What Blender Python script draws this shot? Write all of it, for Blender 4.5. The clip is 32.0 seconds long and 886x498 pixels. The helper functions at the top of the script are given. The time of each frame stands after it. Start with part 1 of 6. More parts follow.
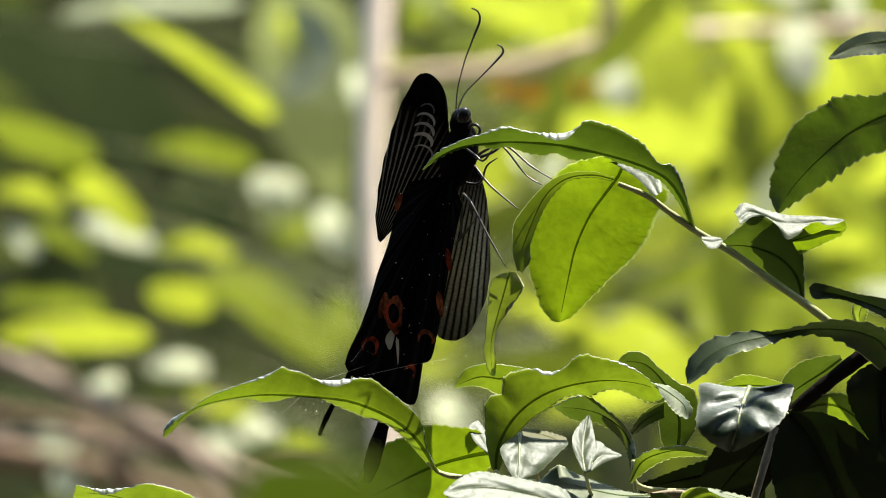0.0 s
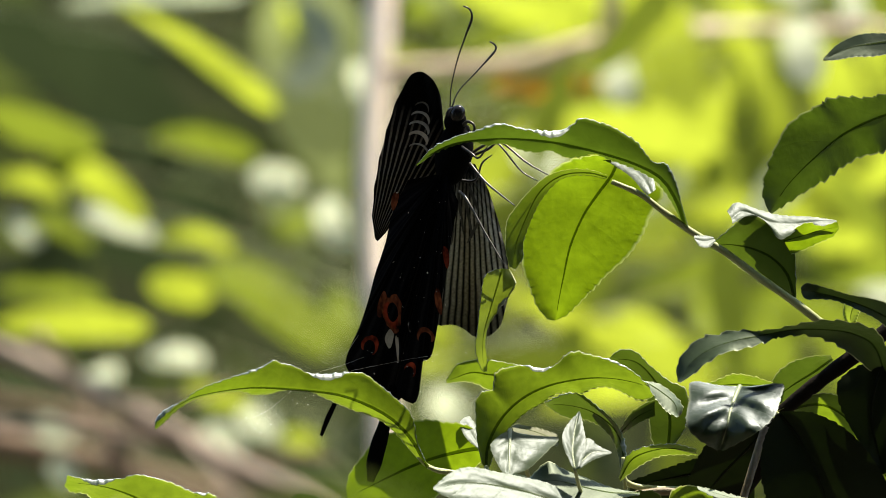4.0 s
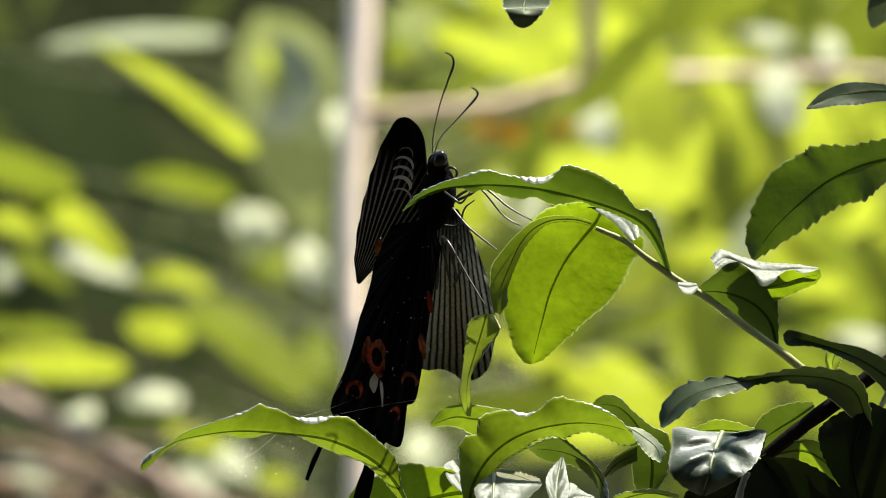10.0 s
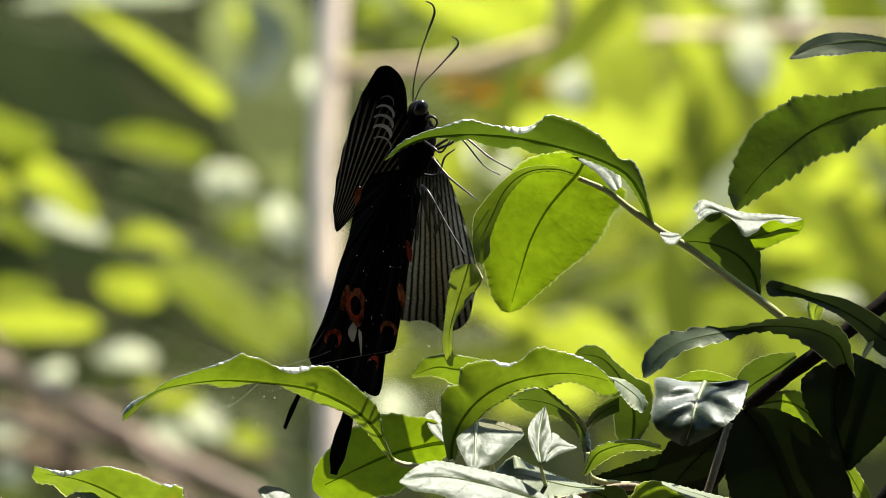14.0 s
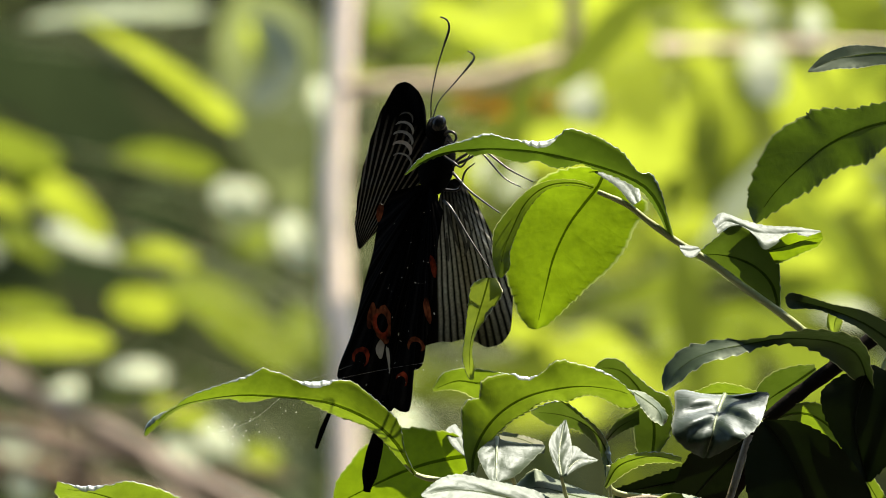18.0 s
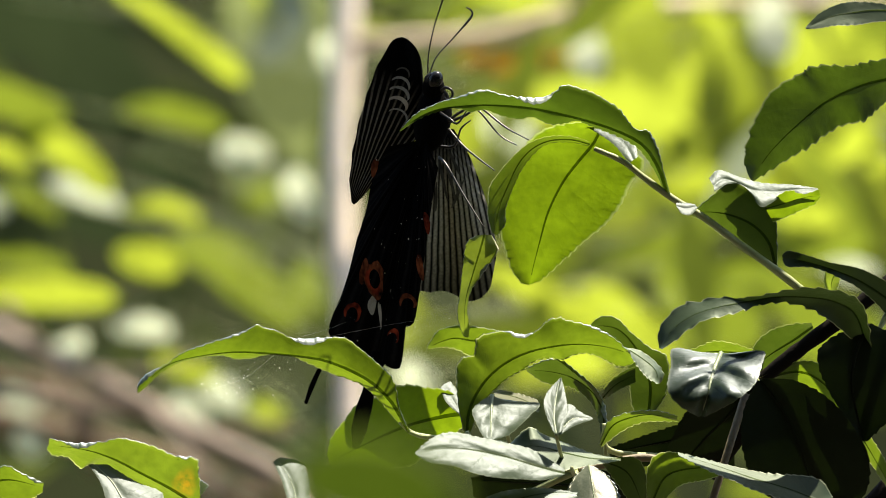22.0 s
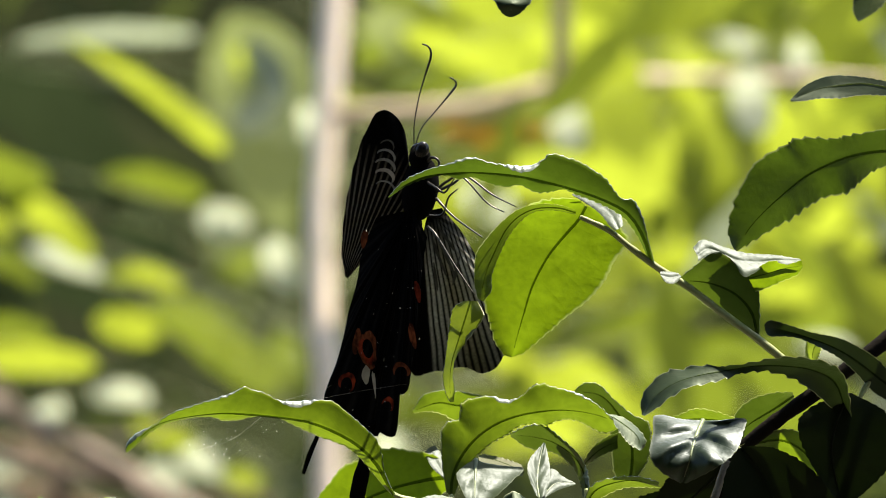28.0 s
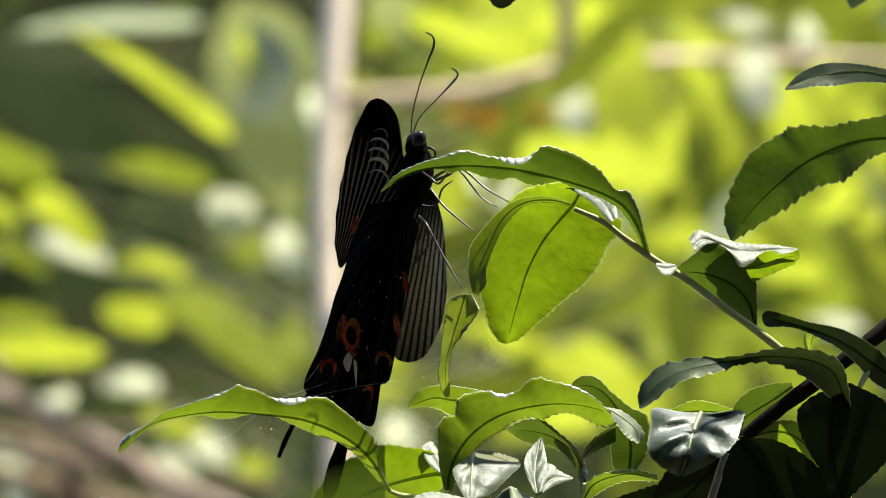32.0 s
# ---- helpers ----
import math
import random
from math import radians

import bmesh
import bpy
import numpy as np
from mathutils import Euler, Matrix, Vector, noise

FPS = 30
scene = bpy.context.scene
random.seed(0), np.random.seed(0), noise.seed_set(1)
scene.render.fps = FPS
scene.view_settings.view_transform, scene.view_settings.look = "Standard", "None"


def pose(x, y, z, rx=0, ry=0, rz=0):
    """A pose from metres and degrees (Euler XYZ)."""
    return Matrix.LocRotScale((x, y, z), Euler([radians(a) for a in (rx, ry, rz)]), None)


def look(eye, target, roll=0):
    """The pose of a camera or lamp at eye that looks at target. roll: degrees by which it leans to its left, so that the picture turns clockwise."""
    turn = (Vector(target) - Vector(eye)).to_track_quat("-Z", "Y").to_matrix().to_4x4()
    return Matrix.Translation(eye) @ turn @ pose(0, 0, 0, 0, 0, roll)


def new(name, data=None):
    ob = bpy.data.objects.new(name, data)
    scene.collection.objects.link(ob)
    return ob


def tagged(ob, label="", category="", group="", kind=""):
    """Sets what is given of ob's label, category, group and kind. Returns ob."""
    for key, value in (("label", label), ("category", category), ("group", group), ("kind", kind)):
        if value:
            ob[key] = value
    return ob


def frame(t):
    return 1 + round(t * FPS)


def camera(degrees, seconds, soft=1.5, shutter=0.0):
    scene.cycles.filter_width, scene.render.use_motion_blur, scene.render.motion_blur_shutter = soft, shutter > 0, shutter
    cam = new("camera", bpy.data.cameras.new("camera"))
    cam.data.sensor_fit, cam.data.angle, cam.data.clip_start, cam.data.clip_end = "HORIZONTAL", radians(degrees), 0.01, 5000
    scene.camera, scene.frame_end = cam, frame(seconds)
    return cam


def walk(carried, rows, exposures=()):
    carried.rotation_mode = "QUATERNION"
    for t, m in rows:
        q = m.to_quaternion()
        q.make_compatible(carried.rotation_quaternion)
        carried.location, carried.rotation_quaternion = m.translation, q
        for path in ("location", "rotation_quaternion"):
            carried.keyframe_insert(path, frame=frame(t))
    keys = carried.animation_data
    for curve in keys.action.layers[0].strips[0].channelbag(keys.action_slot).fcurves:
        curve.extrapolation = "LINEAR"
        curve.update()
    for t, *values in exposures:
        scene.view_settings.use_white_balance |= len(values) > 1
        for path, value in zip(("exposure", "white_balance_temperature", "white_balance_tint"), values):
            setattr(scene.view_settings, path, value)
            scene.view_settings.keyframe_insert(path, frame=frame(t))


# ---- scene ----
# World: metres. The twig's plane is y = 0, its middle at x = 0, z = HEIGHT; the camera looks along +y.
HEIGHT = 1.3

cam = camera(6.0, 32.0, soft=0.9)
cam.data.dof.use_dof = True
cam.data.dof.focus_distance = 2.262
cam.data.dof.aperture_fstop = 29.0
walk(cam, [(t, look(eye, (aim[0], 0, aim[1]), roll)) for t, eye, aim, roll in (
    (0, (-0.00694, -2.2457, 1.30044), (-0.00840, 1.29999), -0.898),
    (0.5, (-0.01066, -2.2470, 1.29875), (-0.01121, 1.29759), -0.254),
    (1, (-0.00317, -2.2492, 1.30299), (-0.00943, 1.29791), -1.029),
    (1.5, (-0.00530, -2.2512, 1.30184), (-0.01197, 1.29676), -1.051),
    (2, (-0.00832, -2.2520, 1.29935), (-0.01317, 1.29599), -0.491),
    (2.5, (-0.00135, -2.2520, 1.30354), (-0.00970, 1.29849), -1.018),
    (3, (-0.00204, -2.2523, 1.30029), (-0.00923, 1.29755), -0.289),
    (3.5, (-0.00466, -2.2530, 1.30121), (-0.00819, 1.29888), -0.263),
    (5.5, (-0.00069, -2.2453, 1.29907), (-0.00042, 1.29862), 0.296),
    (6, (0.00000, -2.2454, 1.30000), (-0.00000, 1.30000), 0.000),
    (6.5, (0.00044, -2.2466, 1.30052), (0.00020, 1.30171), 0.082),
    (7, (-0.00037, -2.2488, 1.29909), (0.00009, 1.30290), 0.339),
    (7.5, (-0.00281, -2.2516, 1.29892), (-0.00037, 1.30458), 0.623),
    (8, (-0.00432, -2.2545, 1.30109), (-0.00140, 1.30757), 0.077),
    (8.5, (-0.00417, -2.2577, 1.30136), (-0.00218, 1.30994), 0.160),
    (9, (-0.00553, -2.2612, 1.30231), (-0.00326, 1.31150), -0.012),
    (9.5, (-0.00536, -2.2643, 1.30294), (-0.00298, 1.31197), -0.039),
    (10, (-0.00716, -2.2669, 1.30196), (-0.00259, 1.31093), 0.139),
    (10.5, (-0.00831, -2.2688, 1.30090), (-0.00126, 1.30928), 0.406),
    (11, (-0.00933, -2.2698, 1.30004), (-0.00003, 1.30760), 0.528),
    (11.5, (-0.00992, -2.2695, 1.29961), (0.00057, 1.30621), 0.515),
    (12, (-0.00973, -2.2686, 1.29858), (0.00110, 1.30429), 0.479),
    (12.5, (-0.01021, -2.2676, 1.29889), (0.00168, 1.30246), 0.452),
    (13, (-0.01087, -2.2664, 1.29747), (0.00173, 1.30032), 0.572),
    (13.5, (-0.01169, -2.2651, 1.29844), (0.00213, 1.29892), 0.362),
    (14, (-0.01118, -2.2639, 1.29834), (0.00220, 1.29748), 0.246),
    (14.5, (-0.00860, -2.2627, 1.29706), (0.00208, 1.29515), 0.256),
    (16.5, (-0.00888, -2.2598, 1.29490), (-0.00473, 1.29692), 0.257),
    (17, (-0.01181, -2.2627, 1.29315), (-0.00520, 1.29737), 0.570),
    (17.5, (-0.01343, -2.2672, 1.29492), (-0.00451, 1.29943), 0.496),
    (18, (-0.01476, -2.2707, 1.29774), (-0.00320, 1.30126), -0.019),
    (18.5, (-0.01292, -2.2711, 1.29861), (-0.00126, 1.30209), -0.058),
    (19, (-0.00998, -2.2696, 1.29724), (0.00053, 1.30160), 0.395),
    (19.5, (-0.01052, -2.2680, 1.29912), (-0.00014, 1.30133), -0.003),
    (20, (-0.01153, -2.2667, 1.29836), (-0.00212, 1.29899), 0.185),
    (20.5, (-0.01212, -2.2644, 1.29711), (-0.00293, 1.29507), 0.349),
    (21, (-0.01169, -2.2612, 1.29762), (-0.00190, 1.29175), 0.290),
    (21.5, (-0.01036, -2.2588, 1.29771), (-0.00169, 1.29007), 0.260),
    (22, (-0.01032, -2.2581, 1.29817), (-0.00190, 1.28969), 0.152),
    (22.5, (-0.01165, -2.2588, 1.29816), (-0.00282, 1.29066), 0.239),
    (23, (-0.01026, -2.2604, 1.29802), (-0.00258, 1.29297), 0.204),
    (23.5, (-0.01194, -2.2625, 1.29892), (-0.00305, 1.29597), 0.158),
    (24, (-0.01016, -2.2646, 1.29859), (-0.00247, 1.29848), 0.245),
    (24.5, (-0.01182, -2.2658, 1.29876), (-0.00292, 1.29954), 0.423),
    (25, (-0.01159, -2.2664, 1.29826), (-0.00171, 1.29988), 0.537),
    (25.5, (-0.01462, -2.2670, 1.29781), (-0.00203, 1.29995), 0.783),
    (27.5, (-0.01406, -2.2843, 1.29713), (0.00159, 1.30537), 0.690),
    (28, (-0.01376, -2.2858, 1.29603), (0.00150, 1.30740), 0.871),
    (28.5, (-0.01311, -2.2865, 1.29622), (0.00161, 1.30873), 0.914),
    (29, (-0.01371, -2.2846, 1.29579), (0.00105, 1.30858), 0.847),
    (29.5, (-0.01598, -2.2809, 1.29406), (0.00045, 1.30811), 1.177),
    (30, (-0.01686, -2.2779, 1.29124), (0.00042, 1.30750), 1.522),
    (30.5, (-0.01349, -2.2758, 1.29274), (0.00172, 1.30731), 1.042),
    (31, (-0.01621, -2.2732, 1.29208), (0.00018, 1.30630), 1.184),
    (31.5, (-0.01347, -2.2696, 1.29607), (0.00141, 1.30622), 0.637),
    (32, (-0.00799, -2.2657, 1.30013), (0.00320, 1.30581), 0.122))], exposures=[(0, 1.42, 7300, 8), (32.0, 1.42, 7300, 8)])

# ---- light: high sun behind the twig, dim forest all round ----
SUN_ELEVATION, SUN_AZIMUTH = 68, 50      # azimuth from +y towards -x is negative
world = bpy.data.worlds.new("world")
scene.world = world
world.use_nodes = True
sky = world.node_tree.nodes.new("ShaderNodeTexSky")
sky.sky_type = "NISHITA"
sky.sun_disc = False
sky.sun_elevation = radians(SUN_ELEVATION)
sky.sun_rotation = radians(SUN_AZIMUTH)
world.node_tree.nodes["Background"].inputs["Strength"].default_value = 0.10
world.node_tree.links.new(sky.outputs["Color"], world.node_tree.nodes["Background"].inputs["Color"])
sun = new("sun", bpy.data.lights.new("sun", "SUN"))
sun.data.energy = 4.9
sun.data.angle = radians(0.5)
sun.data.color = (1.0, 0.95, 0.86)
_e, _a = radians(SUN_ELEVATION), radians(SUN_AZIMUTH)
sun.matrix_world = look((math.sin(_a) * math.cos(_e) * 20, math.cos(_a) * math.cos(_e) * 20, HEIGHT + math.sin(_e) * 20), (0, 0, HEIGHT))


# ---- materials ----
class Mat:
    """A small helper that wires up a node material."""

    def __init__(self, name):
        self.m = bpy.data.materials.new(name)
        self.m.use_nodes = True
        self.t = self.m.node_tree
        self.t.nodes.clear()
        self.out = self.n("ShaderNodeOutputMaterial")

    def n(self, kind, **inputs):
        node = self.t.nodes.new(kind)
        for k, v in inputs.items():
            self.put(node, k, v)
        return node

    def put(self, node, k, v):
        k = k.replace("_", " ") if isinstance(k, str) else k
        if isinstance(v, bpy.types.NodeSocket):
            self.t.links.new(v, node.inputs[k])
        else:
            node.inputs[k].default_value = v

    def math(self, op, a, b=0.0, c=None):
        node = self.t.nodes.new("ShaderNodeMath")
        node.operation = op
        for i, v in enumerate((a, b) if c is None else (a, b, c)):
            self.put(node, i, v)
        return node.outputs[0]

    def mix(self, fac, a, b):
        node = self.t.nodes.new("ShaderNodeMix")
        node.data_type = "RGBA"
        self.put(node, 0, fac)
        self.put(node, 6, a)
        self.put(node, 7, b)
        return node.outputs[2]

    def ramp(self, fac, lo, hi):
        node = self.t.nodes.new("ShaderNodeMapRange")
        self.put(node, 0, fac)
        node.inputs[1].default_value, node.inputs[2].default_value = lo, hi
        return node.outputs[0]

    def noise(self, scale, detail=3.0, vector=None, kind="Object"):
        node = self.n("ShaderNodeTexNoise", Scale=scale, Detail=detail)
        if vector is None:
            vector = self.n("ShaderNodeTexCoord").outputs[kind]
        self.put(node, "Vector", vector)
        return node.outputs[0]

    def bump(self, height, strength, distance):
        return self.n("ShaderNodeBump", Height=height, Strength=strength, Distance=distance).outputs[0]

    def end(self, shader):
        self.t.links.new(shader, self.out.inputs["Surface"])
        return self.m


def leaf_material(name, skin, glow, share=0.55, gloss=0.35, rough=0.3, veins=True, spot=None, ribs=0.008, lit_rim=0.55, clear=0.0, pucker=1.2, wax_tint=(0.95, 0.93, 0.80, 1)):
    """A thin leaf: a matt skin, light that passes through it, and a waxy gloss on top."""
    k = Mat(name)
    uv = k.n("ShaderNodeSeparateXYZ", Vector=k.n("ShaderNodeTexCoord").outputs["UV"])
    s, v = uv.outputs[0], uv.outputs[1]
    across = k.math("ABSOLUTE", k.math("SUBTRACT", v, 0.5))
    one = k.n("ShaderNodeObjectInfo").outputs["Random"]
    grain = k.noise(900, 4)
    patch = k.noise(70, 3)
    # side veins run obliquely from the midrib to the edge
    side = k.math("PINGPONG", k.math("SUBTRACT", k.math("MULTIPLY", s, 8.0), k.math("MULTIPLY", across, 2.6)), 0.5)
    vein = k.ramp(k.math("ADD", side, k.math("MULTIPLY", grain, 0.03)), 0.07, 0.02) if veins else 0.0
    tone = k.ramp(k.math("ADD", patch, k.math("MULTIPLY", one, 0.25)), 0.3, 0.85)
    dark = tuple(c * 0.62 for c in skin) + (1,)
    col = k.mix(tone, dark, (*skin, 1))
    thru = k.mix(tone, tuple(c * 0.68 for c in glow) + (1,), tuple(c * 1.06 for c in glow) + (1,))
    if veins:
        thru = k.mix(k.math("MULTIPLY", vein, ribs * 0.5), thru, tuple(c * 0.6 for c in glow) + (1,))
        col = k.mix(k.math("MULTIPLY", vein, ribs), col, tuple(min(1, c * 1.7) for c in skin) + (1,))
    thru = k.mix(k.ramp(k.noise(420, 5), 0.35, 0.8), thru, k.mix(0.34, thru, (0.02, 0.05, 0.0, 1)))
    if spot:
        mark = k.math("MULTIPLY", k.ramp(k.math("ADD", k.math("ABSOLUTE", k.math("SUBTRACT", s, 0.16)), k.math("MULTIPLY", patch, 0.25)), 0.22, 0.10),
                      k.math("MULTIPLY", k.ramp(k.math("ADD", v, k.math("MULTIPLY", k.noise(260, 3), 0.2)), 0.62, 0.48), k.math("MULTIPLY", k.ramp(v, 0.08, 0.3), k.ramp(k.noise(520, 4), 0.25, 0.6))))
        col = k.mix(mark, col, (*spot, 1))
        thru = k.mix(mark, thru, (*spot, 1))
    # pale rim in skin and glow stands in for sunlight caught on leaf edges
    if lit_rim:
        edge = k.math("MULTIPLY", k.ramp(across, 0.472, 0.492), lit_rim)
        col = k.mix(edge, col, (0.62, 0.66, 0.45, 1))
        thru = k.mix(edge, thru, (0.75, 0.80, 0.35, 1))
    height = k.math("ADD", k.math("MULTIPLY", grain, 0.25), k.math("MULTIPLY", vein, -5.0 * ribs))
    height = k.math("ADD", height, k.math("MULTIPLY", k.noise(190, 2), pucker))
    normal = k.bump(height, 0.5, 0.0005)
    body = k.n("ShaderNodeMixShader", Fac=share)
    k.put(body, 1, k.n("ShaderNodeBsdfDiffuse", Color=col, Normal=normal).outputs[0])
    k.put(body, 2, k.n("ShaderNodeBsdfTranslucent", Color=thru, Normal=normal).outputs[0])
    wax = k.n("ShaderNodeBsdfGlossy", Color=wax_tint, Normal=normal, Roughness=k.math("ADD", rough, k.math("MULTIPLY", grain, 0.1)))
    top = k.n("ShaderNodeMixShader", Fac=k.math("MULTIPLY", k.math("ADD", 0.045, k.math("MULTIPLY", k.math("POWER", k.n("ShaderNodeLayerWeight", Blend=0.5, Normal=normal).outputs[1], 5.0), 0.9)), gloss))
    k.put(top, 1, body.outputs[0])
    k.put(top, 2, wax.outputs[0])
    if clear:
        see = k.n("ShaderNodeMixShader", Fac=clear)
        k.put(see, 1, top.outputs[0])
        k.put(see, 2, k.n("ShaderNodeBsdfTransparent", Color=(0.95, 1.0, 0.85, 1)).outputs[0])
        top = see
    return k.end(top.outputs[0])


def plain_material(name, a, b, rough=0.6, scale=300, bump=0.3, depth=0.0005, metal=0.0, stretch=None, coat=0.0, spec=0.5):
    """Two tones in a grain, with relief."""
    k = Mat(name)
    co = k.n("ShaderNodeTexCoord").outputs["Object"]
    if stretch:
        co = k.n("ShaderNodeMapping", Vector=co, Scale=stretch).outputs[0]
    big, fine = k.noise(scale * 0.15, 3, co), k.noise(scale, 5, co)
    fac = k.ramp(k.math("ADD", k.math("MULTIPLY", big, 0.6), k.math("MULTIPLY", fine, 0.4)), 0.3, 0.7)
    node = k.n("ShaderNodeBsdfPrincipled", Base_Color=k.mix(fac, (*a, 1), (*b, 1)), Metallic=metal, Coat_Weight=coat,
               Roughness=k.math("ADD", rough - 0.08, k.math("MULTIPLY", fine, 0.16)), Normal=k.bump(fine, bump, depth))
    node.inputs["Specular IOR Level"].default_value = spec
    return k.end(node.outputs[0])


def scale_material(name, tone, share):
    """Coloured wing scales thinning out into black."""
    k = Mat(name)
    co = k.n("ShaderNodeTexCoord").outputs["Object"]
    fine, soft = k.noise(1700, 4, k.n("ShaderNodeMapping", Vector=co, Scale=(1.0, 1.0, 0.35)).outputs[0]), k.noise(330, 3, co)
    fac = k.math("MULTIPLY", k.ramp(soft, 0.30, 0.62), k.ramp(fine, 0.30 - 0.2 * share, 0.62))
    node = k.n("ShaderNodeBsdfPrincipled", Base_Color=k.mix(fac, (0.010, 0.004, 0.003, 1), (*tone, 1)), Roughness=0.8, Normal=k.bump(fine, 0.4, 0.0002))
    node.inputs["Specular IOR Level"].default_value = 0.05
    return k.end(node.outputs[0])


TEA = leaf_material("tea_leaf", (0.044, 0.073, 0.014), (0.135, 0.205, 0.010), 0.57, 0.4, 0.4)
TEA_TOP = leaf_material("tea_leaf_top", (0.07, 0.10, 0.05), (0.09, 0.15, 0.02), 0.25, 1.6, 0.40, lit_rim=0, pucker=0.8, wax_tint=(0.86, 0.93, 1.0, 1))
TEA_YOUNG = leaf_material("tea_leaf_young", (0.05, 0.085, 0.012), (0.180, 0.282, 0.008), 0.58, 0.4, 0.4, lit_rim=0.3)
TEA_PALE = leaf_material("tea_leaf_pale", (0.08, 0.11, 0.025), (0.25, 0.34, 0.03), 0.58, 0.5, 0.35)
TEA_DEEP = leaf_material("tea_leaf_deep", (0.030, 0.048, 0.012), (0.060, 0.105, 0.007), 0.52, 0.4, 0.4, lit_rim=0.2)
TEA_MID = leaf_material("tea_leaf_mid", (0.036, 0.058, 0.014), (0.060, 0.098, 0.008), 0.47, 0.4, 0.4, lit_rim=0.25)
TEA_OLD = leaf_material("tea_leaf_old", (0.05, 0.07, 0.045), (0.07, 0.13, 0.015), 0.25, 1.2, 0.36, lit_rim=0.2)
TEA_MATT = leaf_material("tea_leaf_matt", (0.032, 0.050, 0.027), (0.04, 0.07, 0.012), 0.11, 0.55, 0.45, lit_rim=0.4, pucker=0.7, wax_tint=(0.84, 0.94, 0.82, 1))
# thick leaf passing little light; its near-black skin has deep shade put in
TEA_SHADED = leaf_material("tea_leaf_shaded", (0.011, 0.017, 0.008), (0.010, 0.018, 0.004), 0.12, 0.22, 0.45, lit_rim=0.0)
TEA_RIBBED = leaf_material("tea_leaf_ribbed", (0.026, 0.042, 0.020), (0.05, 0.085, 0.015), 0.12, 0.72, 0.37, ribs=0.02, lit_rim=0.1, pucker=1.2, wax_tint=(0.84, 0.92, 1.0, 1))
TEA_SATIN = leaf_material("tea_leaf_satin", (0.06, 0.085, 0.042), (0.08, 0.13, 0.02), 0.2, 0.55, 0.42, ribs=0.012, lit_rim=0.1, pucker=1.6, wax_tint=(0.86, 0.93, 1.0, 1))
TEA_SPOT = leaf_material("tea_leaf_spotted", (0.05, 0.085, 0.02), (0.15, 0.225, 0.012), 0.55, 0.8, 0.30, spot=(0.55, 0.27, 0.015))
RIB = leaf_material("leaf_rib", (0.05, 0.08, 0.015), (0.095, 0.155, 0.01), 0.8, 0.2, 0.4, veins=False, lit_rim=0, clear=0.42)
RIB_PALE = plain_material("leaf_rib_pale", (0.14, 0.19, 0.09), (0.22, 0.26, 0.14), 0.45, 900)
GREEN_STEM = plain_material("green_stem", (0.26, 0.31, 0.13), (0.42, 0.45, 0.24), 0.5, 700, spec=0.3)
BROWN_STEM = plain_material("brown_stem", (0.10, 0.075, 0.04), (0.22, 0.17, 0.10), 0.6, 600, 0.6)
DARK_BARK = plain_material("dark_bark", (0.006, 0.005, 0.0045), (0.016, 0.013, 0.010), 0.9, 500, 0.8, spec=0.06)
BAMBOO = leaf_material("bamboo_leaf", (0.155, 0.195, 0.03), (0.40, 0.485, 0.045), 0.62, 0.3, 0.45, veins=False, lit_rim=0)
BAMBOO_GREEN = leaf_material("bamboo_leaf_green", (0.08, 0.11, 0.03), (0.20, 0.26, 0.025), 0.55, 0.3, 0.45, veins=False, lit_rim=0)
BAMBOO_DARK = leaf_material("bamboo_leaf_dark", (0.05, 0.07, 0.03), (0.10, 0.13, 0.03), 0.5, 0.2, 0.5, veins=False, lit_rim=0)
BAMBOO_DRY = leaf_material("bamboo_leaf_dry", (0.40, 0.19, 0.03), (0.60, 0.26, 0.02), 0.5, 0.1, 0.6, veins=False, lit_rim=0)
# whitish colour stands in for the sun's reflection on glossy leaves behind
GLINT = leaf_material("glint_leaf", (0.5, 0.54, 0.42), (0.62, 0.68, 0.49), 0.6, 0.5, 0.4, veins=False, lit_rim=0)
SAGE = leaf_material("sage_leaf", (0.28, 0.32, 0.24), (0.37, 0.43, 0.29), 0.6, 0.3, 0.4, veins=False, lit_rim=0)
# near-black copy of the bamboo leaf, with the shade put into its colour
BAMBOO_SHADE = leaf_material("bamboo_leaf_shade", (0.018, 0.026, 0.016), (0.03, 0.042, 0.02), 0.5, 0.1, 0.6, veins=False, lit_rim=0)
# broad added leaves; the background's bright haze is put into their colour
HAZE_FILL = leaf_material("haze_fill_leaf", (0.15, 0.18, 0.085), (0.25, 0.30, 0.11), 0.55, 0.2, 0.5, veins=False, lit_rim=0)
CULM = plain_material("culm", (0.92, 0.73, 0.56), (0.97, 0.82, 0.67), 0.5, 40, 0.3, 0.002)
TAN_BRANCH = plain_material("tan_branch", (0.50, 0.36, 0.25), (0.66, 0.50, 0.37), 0.55, 40, 0.3, 0.002)
DRY_BRANCH = plain_material("dry_branch", (0.22, 0.155, 0.11), (0.40, 0.31, 0.24), 0.7, 60, 0.5, 0.003)
BROWN_BRANCH = plain_material("brown_branch", (0.10, 0.06, 0.03), (0.22, 0.14, 0.08), 0.8, 60, 0.5, 0.003)
VELVET = plain_material("black_velvet", (0.0012, 0.0012, 0.0012), (0.003, 0.0028, 0.0026), 0.9, 2500, 0.6, 0.0002, spec=0.04)
EYE = plain_material("compound_eye", (0.006, 0.006, 0.007), (0.012, 0.012, 0.012), 0.16, 3000, 0.03, 0.0001, coat=0.12, spec=0.25)
CHITIN = plain_material("black_chitin", (0.008, 0.008, 0.008), (0.02, 0.019, 0.018), 0.35, 1500, 0.2, 0.0002)
